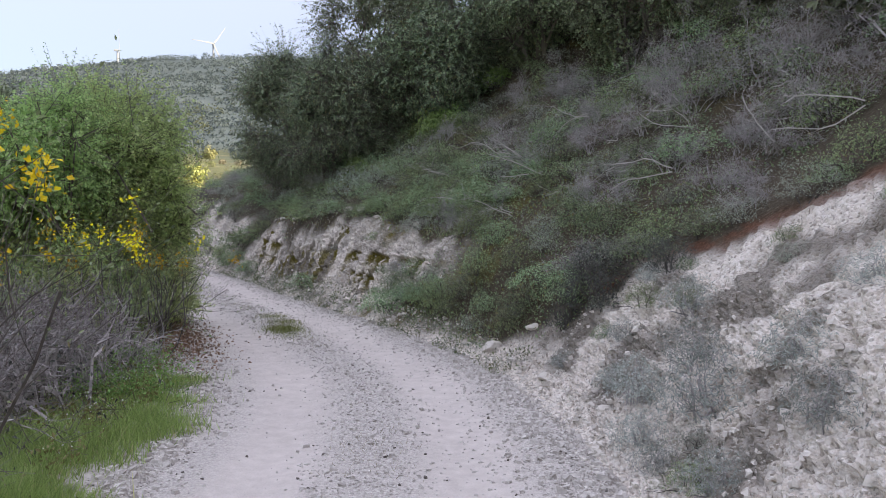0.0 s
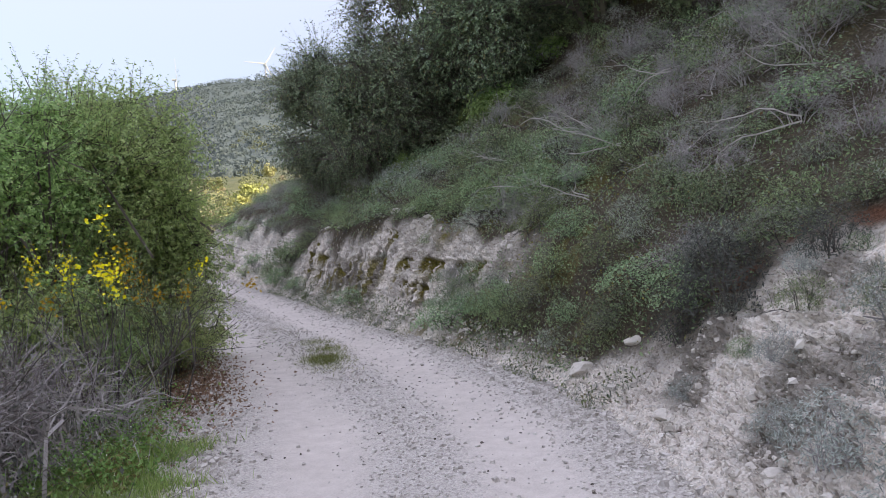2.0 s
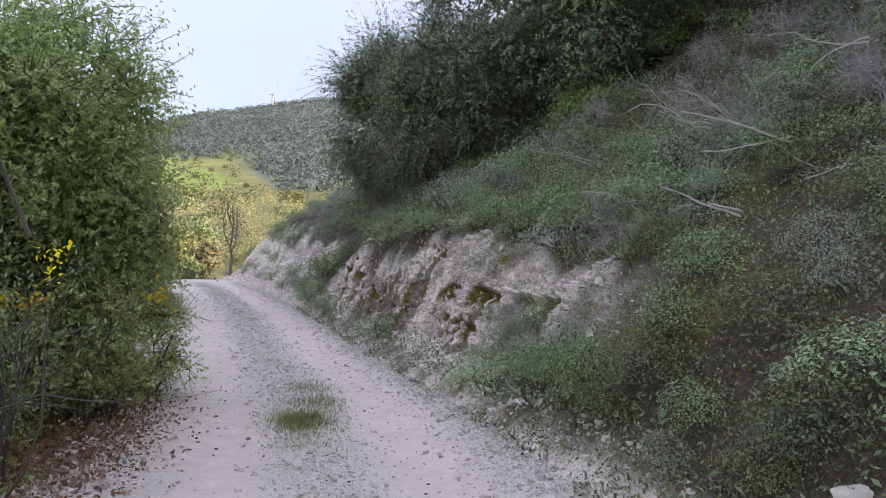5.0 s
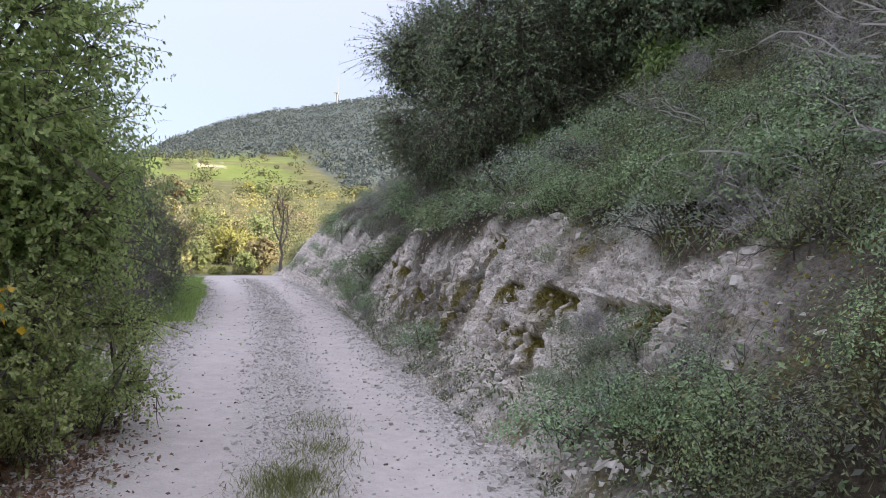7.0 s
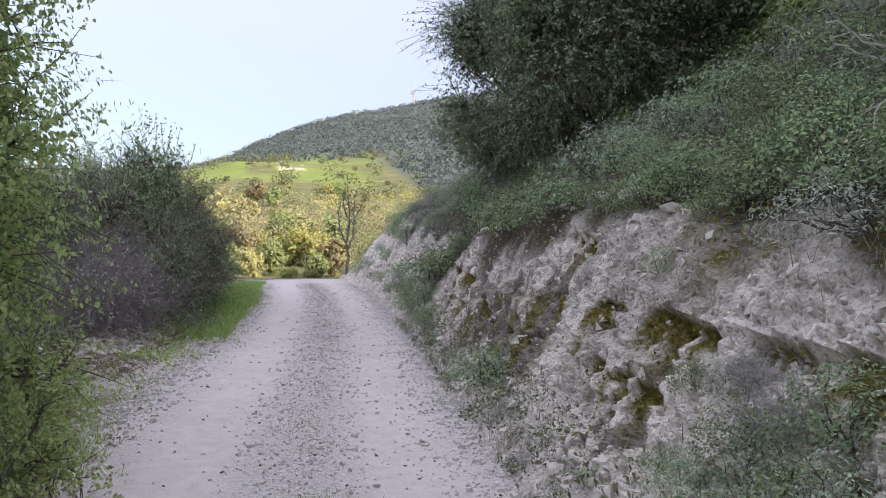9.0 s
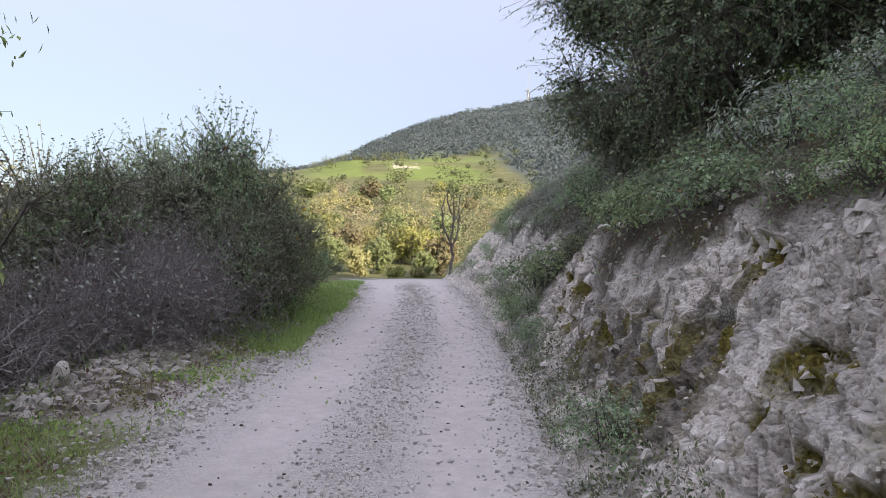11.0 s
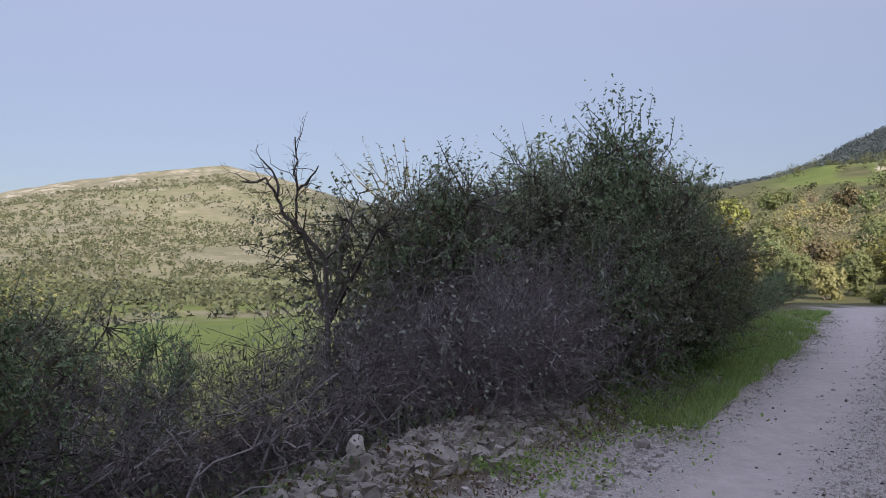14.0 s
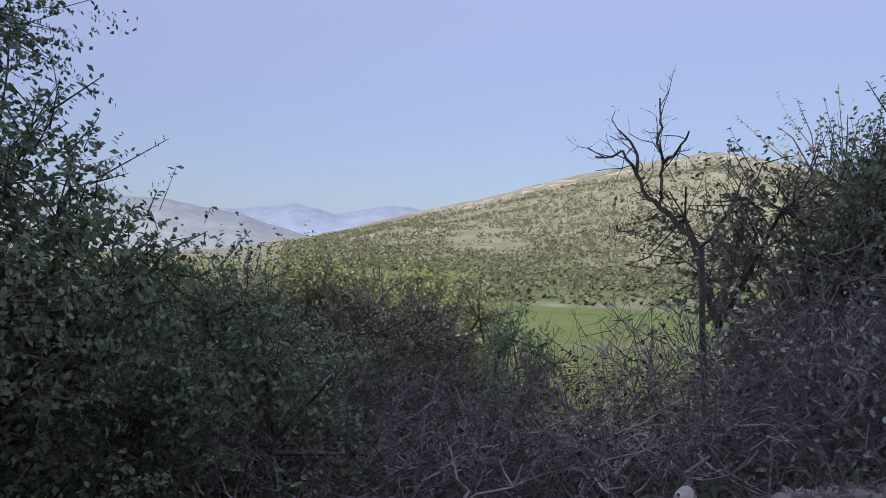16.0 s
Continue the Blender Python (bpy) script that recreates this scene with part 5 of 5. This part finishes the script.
for n, label, mat, bunch in ((100, "dark olive bushes and trees covering the rising ground", WOOD_DARK, .0), (140, "sunlit green bushes covering the rising ground", WOOD_GREEN, .0), (50, "yellow sunlit bushes among the valley woods", WOOD_GOLD, .3), (90, "brownish half-bare bushes among the valley woods", WOOD_BROWN, .0)):
    clumps("valley_scrub", label, "scrub", rng.uniform(12, 66, n), 58 * 5.0 ** rng.uniform(0, 1, n), 240, 2.3, .30, mat, rng, bunch, 0, True)
n = 300
clumps("hedgerow_trees", "dark green trees in lines between the far fields", "trees", rng.uniform(12, 48, n), rng.uniform(240, 520, n), 90, 2.9, .7, WOOD_DARK, rng, .5)
n = 5200
az = rng.uniform(8, 47, n)
near = 470 - 170 * smooth(26, 22, az)
clumps("hill_woodland", "bluish-green woodland covering the far hill", "woodland", az, near + (990 - near) * rng.uniform(0, 1, n) ** .8, 16, 2.8, 1.6, LEAF_FAR_HAZE, rng)
n = 15000
clumps("heath_bushes", "scattered dark bushes on the open hillside", "scrub", rng.uniform(66, 112, n), 160 * 7 ** rng.uniform(0, 1, n) ** .6, 8, 1.7, 1.5, LEAF_HEATH, rng, .42, 55)


# pale ranges at the end of the valley
def range_of_hills(name, a0, a1, r, tops, tone, glow, seed):
    """A ridge so far off that it only shows as a pale outline."""
    a = np.linspace(a0, a1, 160)
    e = np.interp(a, [t[0] for t in tops], [t[1] for t in tops]) + .22 * (fbm(xyz(a * .8, 0 * a), 4, seed) - .5)
    x, y = polar(a, np.full(160, float(r)))
    deep = 1.35
    v = []
    for f, k in ((1.0, 1.0), (.86, .35), (.78, -.6)):
        px, py = polar(a, np.full(160, r * f))
        v.append(np.stack([px, py, 1.5 + r * f * np.tan(np.radians(e * k))], 1))
    v.append(np.stack([*polar(a, np.full(160, r * deep)), np.full(160, -60.0)], 1))
    v = [v[3], v[0], v[1], v[2]]
    # distance haze is put into the pale colour and a faint glow
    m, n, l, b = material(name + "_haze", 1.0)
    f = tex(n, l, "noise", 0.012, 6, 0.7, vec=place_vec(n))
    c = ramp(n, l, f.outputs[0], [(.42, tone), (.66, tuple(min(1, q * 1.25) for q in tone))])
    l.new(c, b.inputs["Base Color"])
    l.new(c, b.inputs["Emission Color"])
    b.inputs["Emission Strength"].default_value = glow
    me = mesh(name, np.stack(v, 1).reshape(-1, 3), grid_faces(160, 4), m, True)
    tagged(new(name, me), "pale hazy hills far down the valley", "distant hills", kind="structure")


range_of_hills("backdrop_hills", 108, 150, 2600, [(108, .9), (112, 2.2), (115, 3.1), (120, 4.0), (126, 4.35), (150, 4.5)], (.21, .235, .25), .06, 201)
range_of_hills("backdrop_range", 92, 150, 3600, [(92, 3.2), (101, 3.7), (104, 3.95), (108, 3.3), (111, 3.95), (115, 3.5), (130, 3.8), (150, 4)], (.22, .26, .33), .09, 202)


# wind turbines on the ridge
STEEL = material("turbine_white", 0.5)[0]
STEEL.node_tree.nodes["Principled BSDF"].inputs["Base Color"].default_value = (.36, .37, .39, 1)
def turbine(a, r, height, spin, yaw=15):
    x, y = polar(np.array([a]), np.array([r]))
    z = float(ground_z(x, y, False)[0][0])
    root = thing("wind_turbine", "white three-bladed wind turbine on the far ridge", "wind turbine", "wind turbines")
    bm = bmesh.new()
    bmesh.ops.create_cone(bm, cap_ends=True, segments=10, radius1=1.6, radius2=0.9, depth=height, matrix=Matrix.Translation((0, 0, height / 2)))
    me = bpy.data.meshes.new("tower")
    bm.to_mesh(me), me.materials.append(STEEL)
    part("tower", me, root)
    bm = bmesh.new()
    bmesh.ops.create_cube(bm, size=1, matrix=Matrix.Translation((0, 1.0, height + 1)) @ Matrix.Diagonal((2.2, 6, 2.2, 1)))
    bmesh.ops.bevel(bm, geom=bm.edges[:], offset=.4, segments=2, affect="EDGES")
    me = bpy.data.meshes.new("nacelle")
    bm.to_mesh(me), me.materials.append(STEEL)
    nacelle = part("nacelle", me, root)
    for k in range(3):
        v = [(-.9, -2.4, 1), (.9, -2.4, 1), (1.4, -2.4, 8), (.25, -2.4, 27), (-.25, -2.4, 27), (-.5, -2.4, 8)]
        v += [(p[0], -1.9, p[2]) for p in v]
        f = [[0, 1, 2, 5], [5, 2, 3, 4], [6, 11, 8, 7], [11, 10, 9, 8], [0, 6, 7, 1], [1, 7, 8, 2], [2, 8, 9, 3], [3, 9, 10, 4], [4, 10, 11, 5], [5, 11, 6, 0]]
        b = part("blade", mesh("blade", np.array(v), f, STEEL), nacelle)
        b.matrix_basis = pose(0, 0, height + 1, 0, spin + 120 * k, 0)
    put(root, (x[0], y[0], z - 1), radians(a + yaw))


turbine(16.8, 1000, 27, 35)
turbine(23.3, 1000, 20, 2, 88)


# ---- loose stones, gravel, grass and litter ----
def stones(points, sizes, rng, flat=.7):
    """Chipped six-sided pebbles."""
    o = np.array([(x, y, z) for z in (-1, 1) for x, y in ((-1, -1), (1, -1), (1, 1), (-1, 1))], float) * .75
    o[4:, :2] *= .72
    f = np.array([(4, 5, 6, 7), (0, 1, 5, 4), (1, 2, 6, 5), (2, 3, 7, 6), (3, 0, 4, 7)])
    n = len(points)
    v = o[None] * rng.uniform(.6, 1.2, (n, 1, 3)) + rng.normal(size=(n, 8, 3)) * .27
    v[:, :, 2] *= flat
    a = rng.uniform(0, 6.28, n)
    ca, sa = np.cos(a)[:, None], np.sin(a)[:, None]
    v = np.stack([v[:, :, 0] * ca - v[:, :, 1] * sa, v[:, :, 0] * sa + v[:, :, 1] * ca, v[:, :, 2]], 2)
    v = v * sizes[:, None, None] + points[:, None, :]
    return v.reshape(-1, 3), (f[None] + np.arange(n)[:, None, None] * 8).reshape(-1, 4)


def stuff(name, label, category, vf, mat):
    return tagged(new(name, sheet(name, vf, mat)), label, category, kind="stuff")


rng = np.random.default_rng(61)
n = 30000
s = 3 + 34 * rng.uniform(0, 1, n) ** 1.35
d = np.where(rng.uniform(size=n) < .3, rng.normal(0, .28, n), np.where(rng.uniform(size=n) < .68, 1.8 - np.abs(rng.normal(0, .42, n)), -1.75 + np.abs(rng.normal(0, .3, n)) - .15))
x, y = place(s, d)
z = ground_z(x, y)[0]
size = rng.uniform(.006, .016, n) * (1 + .9 * (rng.uniform(size=n) < .15)) * np.where(np.abs(d) > 1.3, 1.35, 1)
stuff("track_gravel", "loose pale gravel along the middle and edges of the track", "gravel", stones(np.stack([x, y, z + size * .2], 1), size, rng), PEBBLE)
n = 2600
s, d = rng.uniform(3, 32, n), rng.uniform(-1.6, 1.7, n)
x, y = place(s, d)
size = rng.uniform(.008, .02, n) * .9
stuff("dark_clods", "small dark clods and droppings scattered on the track", "clods", stones(np.stack([x, y, ground_z(x, y)[0] + size * .2], 1)[:380], size[:380], rng), DARKSTONE)

# rubble on the bank and at its foot
n = 20000
s, d = 3.2 + 38 * rng.uniform(0, 1, n) ** 1.5, 1.65 + np.abs(rng.normal(0, .75, n))
keep = (rng.uniform(size=n) < np.maximum(rocky(s, d) * np.where((s > 13) & (d > 2.1), 0.12, 1), (d < 2.15) * .95)) & (d < 5)
s, d = s[keep], d[keep]
size = .006 + .020 * rng.uniform(0, 1, len(s)) ** 3 + np.where(s > 10, .03, .022) * (rng.uniform(size=len(s)) < .05)
P = on_bank(s, d)
P[:, 2] += size * .15
stuff("bank_rubble", "broken white chalk fragments on the bank and along its foot", "rubble", stones(P, size, rng), STONE)


# blocks that stick out of the rock face
n = 2200
s, d = rng.uniform(12.2, 25, n), 1.95 + 1.5 * rng.uniform(0, 1, n)
k = rocky(s, d) > .45
s, d = s[k], d[k]
size = .008 + .034 * rng.uniform(0, 1, len(s)) ** 4 + .008 * (d > 2.75)
P = on_bank(s, d)
P[:, 2] -= size * .1
stuff("rock_fragments", "rough chalk fragments breaking out of the rock face", "rubble", stones(P, size, rng, .75), STONE)


n = 900
s, d = rng.uniform(15.2, 22.5, n), 2.45 + .95 * rng.uniform(0, 1, n)
k = fbm(xyz(s * 1.3, d * 1.3), 3, 64) > .44
s, d = s[k], d[k]
size = .009 + .026 * rng.uniform(0, 1, len(s)) ** 2.5
P = on_bank(s, d)
P[:, 2] += size * .1
stuff("crest_rubble", "loose white chalk lumps along the crest of the cutting", "rubble", stones(P, size, rng, .8), RUBBLE)


def boulder(x, y, z, size, seed, squash=(1, 1, .7), label="pale limestone boulder lying at the foot of the bank", name="boulder", mat=None, tilt=0):
    bm = bmesh.new()
    bmesh.ops.create_icosphere(bm, subdivisions=3, radius=1.1)
    r = np.random.default_rng(seed)
    planes = r.normal(size=(11, 3))
    planes /= np.linalg.norm(planes, axis=1)[:, None]
    cut = r.uniform(.5, .8, 11)
    for v in bm.verts:
        p = np.array(v.co)
        for q, c in zip(planes, cut):
            over = p @ q - c
            if over > 0:
                p = p - q * over
        p = p * (1 + .10 * (noise.noise(Vector(p * 2.3 + seed)) + .5 * noise.noise(Vector(p * 6))))
        v.co = p * np.array(squash) * size
    me = bpy.data.meshes.new(name)
    bm.to_mesh(me)
    me.materials.append(mat or STONE)
    ob = tagged(new(name, me), label, "stone")
    ob.matrix_basis = Matrix.LocRotScale(Vector((x, y, z)), Euler((tilt, 0, seed * 1.3)), None)
    return ob


for k, (s, d, size) in enumerate([(9.5, 2.0, .17), (9.1, 2.4, .12), (8.9, 1.95, .09), (10.0, 1.9, .10), (6.6, 2.1, .08), (7.9, 1.95, .10), (17.4, 3.1, .13), (16.8, 3.2, .16), (18.2, 2.95, .12),
                                (19.6, 2.8, .14), (20.4, 2.7, .12), (18.6, 2.0, .12), (17.0, 1.95, .1), (20.8, 1.95, .1), (19.2, 1.9, .08), (21.6, 2.75, .12), (15.8, 3.1, .12), (5.2, 1.95, .07), (12.6, 1.85, .07), (11.5, 1.8, .06)]):
    p = on_bank(s, d)[0]
    boulder(p[0], p[1], p[2] + size * .1, size, k + 1, (1, .8, .5))
W = float(on_ground(-8.72, 17.05)[0])
boulder(-8.73, 17.06, W + .08, .17, 51, (.62, .5, 1.05), "white upright stone at the edge of the rubble heap", "marker_stone", BLOCK)
rng = np.random.default_rng(71)
for k in range(64):
    y = 17.1 + rng.uniform(-.9, 2.7)
    x = -8.75 - (y - 17.1) * .38 + rng.normal() * .34
    size = rng.uniform(.05, .10) + .09 * rng.uniform() ** 3
    boulder(x, y, float(on_ground(x, y)[0]) + size * .2, size, 60 + k, (1, .85, .7), "pale stone in the rubble heap on the verge", "rubble_stone", RUBBLE)["group"] = "stones of the rubble heap"
n = 2600
y = 17.8 + rng.normal(0, 1.1, n)
x = -8.7 - (y - 17.1) * .38 + rng.normal(0, .36, n)
size = .014 + .07 * rng.uniform(size=n) ** 3
stuff("rubble_heap", "heap of small white rubble on the verge", "rubble", stones(np.stack([x, y, ground_z(x, y)[0] + size * .3], 1), size, rng), RUBBLE)


# grass
def blades(points, length, rng, width=.006, lean=.35):
    n = len(points)
    a = rng.uniform(0, 6.28, n)
    side = np.stack([np.cos(a), np.sin(a), 0 * a], 1) * width
    L = length * rng.uniform(.5, 1.3, n)
    tip = np.stack([rng.normal(size=n) * lean * L, rng.normal(size=n) * lean * L, L], 1)
    v = np.stack([points - side, points + side, points + tip * .55 + side * .7, points + tip], 1)
    return v.reshape(-1, 3), np.arange(n * 4).reshape(-1, 4)


n = 90000
s = 2.5 + 31 * rng.uniform(0, 1, n) ** 1.7
e = np.abs(rng.normal(0, .75, n))
d = -1.95 - e - 1.3 * (fbm(xyz(s * 1.6, 0 * s), 4, 75) - .45) + rng.normal(0, .15, n)
w = fbm(xyz(s * 1.1, d * 1.1), 3, 77)
keep = (w + .6 * rng.uniform(size=n) > np.where(s < 10, .46, np.where(s > 22, .72, .90))) & ~((s > 10.2) & (s < 14.8) & (rng.uniform(size=n) < .85)) & ~((s > 18.4) & (s < 22.6) & (rng.uniform(size=n) < .85))
s, d, w = s[keep], d[keep], w[keep]
x, y = place(s, d)
stuff("verge_grass", "fresh green grass on the verge of the track", "grass", blades(np.stack([x, y, ground_z(x, y)[0]], 1), .04 + .22 * np.clip(w - .3, 0, .5) + .04 * (s < 9.5), rng, .0045, .5), GRASS)
n = 30000
s = 22.6 + 15 * rng.uniform(0, 1, n)
d = -1.6 - np.abs(rng.normal(0, .6, n)) - .5 * (fbm(xyz(s * 1.2, 0 * s), 3, 74) - .45)
k = fbm(xyz(s * 1.4, d * 1.8), 3, 71) + .25 * rng.uniform(size=n) - .1 * smooth(27, 31, s) > .56
s, d = s[k], d[k]
x, y = place(s, d)
stuff("verge_grass", "bright green grass strip between track and hedge", "grass", blades(np.stack([x, y, ground_z(x, y)[0]], 1), .13, rng, .006, .6), GRASS)
n = 3600
sc = rng.choice([12.6, 12.75, 12.4, 13.4, 14.2, 11.8], n, p=[.40, .12, .12, .18, .12, .06])
s, d = sc + .4 + rng.normal(0, .22, n), -.05 + rng.normal(0, .16, n) + (sc > 13) * .25
x, y = place(s, d)
stuff("track_grass", "tuft of green and dry grass in the middle of the track", "grass", blades(np.stack([x, y, ground_z(x, y)[0]], 1), .055, rng, .0024, .7), GRASS)
n = 5000
s, d = rng.uniform(4, 38, n), rng.normal(0, .24, n)
w = fbm(xyz(s * .8, d * .8), 3, 78)
k = w > .56
x, y = place(s[k], d[k])
stuff("dry_grass", "thin dry grass along the crown of the track", "grass", blades(np.stack([x, y, ground_z(x, y)[0]], 1), .045, rng, .0022, .8), DRYGRASS)
n = 13000
s, d = 13.1 + rng.normal(0, 1.2, n), -2.1 + rng.normal(0, .38, n)
x, y = place(s, d)
P = np.stack([x, y, ground_z(x, y)[0] + .012], 1)
stuff("leaf_litter", "reddish-brown fallen leaves under the verge tree", "leaf litter", leaves(P, .045, rng, .6, -.4), LITTER)

n = 9000
y = 17.6 + rng.normal(0, 1.5, n)
x = -8.5 - (y - 17.1) * .3 + rng.normal(0, .6, n)
w = fbm(xyz(x * 1.6, y * 1.6), 3, 76)
k = w > .48
P = np.stack([x[k], y[k], ground_z(x[k], y[k])[0] + np.abs(rng.normal(0, .04, k.sum()))], 1)
stuff("verge_herbs", "low broad-leaved green herbs growing through the rubble", "herbs", leaves(P, .045, rng, .6, .5), GRASS)
n = 16000
s, d = rng.choice([14.2, 15.0, 15.8, 16.6, 8.3, 8.9, 9.5, 10.2, 10.9, 23.5, 25.5, 27], n) + rng.normal(0, .3, n), -2.6 + rng.normal(0, .3, n)
x, y = place(s, d)
P = np.stack([x, y, ground_z(x, y)[0] + np.abs(rng.normal(0, .16, n))], 1)
stuff("verge_herbs", "knee-high yellow-green herbs along the verge", "herbs", leaves(P, .035, rng, .5, .6), LEAF_BRIGHT)

# low growth that covers the slopes between the bushes
n = 50000
s, d = 8 + 35 * rng.uniform(0, 1, n) ** 1.25, 1.85 + 7.8 * rng.uniform(0, 1, n) ** 1.1
w = fbm(xyz(s * 1.3, d * 1.3), 3, 79)
keep = (rocky(s, d) < .35 + .2 * rng.uniform(size=n)) & (w + .2 * rng.uniform(size=n) > .45)
s, d, w = s[keep], d[keep], w[keep]
P = on_bank(s, d)
P[:, 2] += np.abs(rng.normal(0, .10, len(s)))
half = rng.uniform(size=len(s)) < .55
stuff("ground_cover", "low green herbs and seedlings covering the slope", "ground cover", leaves(P[half], .05, rng, .5, .6), LEAF_LENTISK)
stuff("ground_cover", "low grey-green herbs covering the slope", "ground cover", leaves(P[~half], .055, rng, .4, .6), LEAF_GREY)
n = 26000
s, d = 9 + 14 * rng.uniform(0, 1, n), 2 + 2.6 * rng.uniform(0, 1, n)
w = fbm(xyz(s * 1.8, d * 1.8), 3, 80)
k = (w > .57) & (rocky(s, d) < .4)
P = on_bank(s[k], d[k])
stuff("slope_moss", "yellowish moss cushions on the slope", "moss", leaves(P + rng.normal(size=P.shape) * .02, .028, rng, .6, .3), MOSS)
n = 20000
s, d = 8.3 + 9 * rng.uniform(0, 1, n), 1.9 + 3.2 * rng.uniform(0, 1, n)
w = fbm(xyz(s * 1.7, d * 1.7), 3, 97)
k = (rocky(s, d) < .4) & (w + .2 * rng.uniform(size=n) > .46)
P = on_bank(s[k], d[k])
P[:, 2] += np.abs(rng.normal(0, .07, len(P)))
stuff("ground_cover", "fine-leaved low herbs carpeting the lower slope", "ground cover", leaves(P, .035, rng, .45, .6), LEAF_OLIVE)
# shade plants below the hedge
n = 26000
x, y = -11.5 + rng.uniform(-3.5, 4.0, n), 18 + rng.uniform(-8, 12, n)
s, d = corridor(x, y)
k = (d < -3.0)
P = np.stack([x[k], y[k], ground_z(x[k], y[k])[0] + np.abs(rng.normal(0, .12, k.sum()))], 1)
stuff("hedge_undergrowth", "dark low growth under the hedge", "ground cover", leaves(P, .07, rng, .5, .6), LEAF_LENTISK)

# moss hanging under the ledges of the rock
n = 60000
s, d = rng.uniform(12.8, 24.3, n), 1.95 + 1.4 * rng.uniform(0, 1, n)
x, y, z, rock, hollow, _, _ = bank_surface(s, d)
k = mossy(s, d, hollow) > .35 + .4 * rng.uniform(size=n)
P = np.stack([x, y, z], 1)[k] + rng.normal(size=(k.sum(), 3)) * .012
stuff("rock_moss", "golden-olive moss hanging under the ledges of the rock", "moss", leaves(P, .035, rng, .55, -.3, .7), MOSS)

# herbs and dry stalks on the rubble apron below the rock
n = 16000
s, d = 8.6 + 16 * rng.uniform(0, 1, n), 1.62 + .55 * rng.uniform(0, 1, n)
w = fbm(xyz(s * 2.4, d * 2.4), 3, 98)
k = w + .25 * rng.uniform(size=n) > .60
P = on_bank(s[k], d[k])
P[:, 2] += np.abs(rng.normal(0, .06, len(P)))
half = rng.uniform(size=len(P)) < .5
stuff("apron_herbs", "small grey-green herbs among rubble at the foot of the bank", "herbs", leaves(P[half], .035, rng, .35, .7), LEAF_GREY)
stuff("apron_herbs", "small green herbs among rubble at the foot of the bank", "herbs", leaves(P[~half], .04, rng, .45, .7), LEAF_OLIVE)
n = 5000
s, d = 8.6 + 16 * rng.uniform(0, 1, n), 1.6 + 1.6 * rng.uniform(0, 1, n)
w = fbm(xyz(s * 1.9, d * 1.9), 3, 95)
k = w > .55
stuff("dry_grass", "thin dry stalks on the bank and its rubble", "grass", blades(on_bank(s[k], d[k]), .13, rng, .003, .5), DRYGRASS)

# stones, weeds and small flowers of the verge
n = 9000
s = 3 + 30 * rng.uniform(0, 1, n) ** 1.4
d = -1.55 - np.abs(rng.normal(0, .55, n))
x, y = place(s, d)
size = .007 + .03 * rng.uniform(size=n) ** 4
stuff("verge_stones", "loose pale stones along the verge", "gravel", stones(np.stack([x, y, ground_z(x, y)[0] + size * .2], 1), size, rng), PEBBLE)
n = 15000
s, d = 5.0 + 22.5 * rng.uniform(0, 1, n), -2.15 - np.abs(rng.normal(0, .5, n))
w = fbm(xyz(s * 1.8, d * 1.8), 3, 73)
k = w + .15 * rng.uniform(size=n) > .56
x, y = place(s[k], d[k])
lift = np.abs(rng.normal(0, .10, k.sum())) * np.clip((w[k] - .4) * 5, .3, 1.6)
P = np.stack([x, y, ground_z(x, y)[0] + lift], 1)
stuff("verge_weeds", "yellow-green leafy weeds on the stony verge", "weeds", leaves(P, .04, rng, .45, .6), LEAF_YELLOW)
pick = (lift > .12) & (rng.uniform(size=len(P)) < .35)
stuff("verge_flowers", "tiny white flowers among the weeds", "flowers", leaves(P[pick] + np.array([0, 0, .03]), .016, rng, .9, .8), PETAL_WHITE)
n = 12000
s, d = 9 + 18 * rng.uniform(0, 1, n), -2.0 - np.abs(rng.normal(0, .6, n))
w = fbm(xyz(s * 1.5, d * 1.5), 3, 72)
k = w > .53
x, y = place(s[k], d[k])
stuff("leaf_litter", "brown dead leaves and bits on the verge", "leaf litter", leaves(np.stack([x, y, ground_z(x, y)[0] + .01], 1), .03, rng, .5, -.4), LITTER)
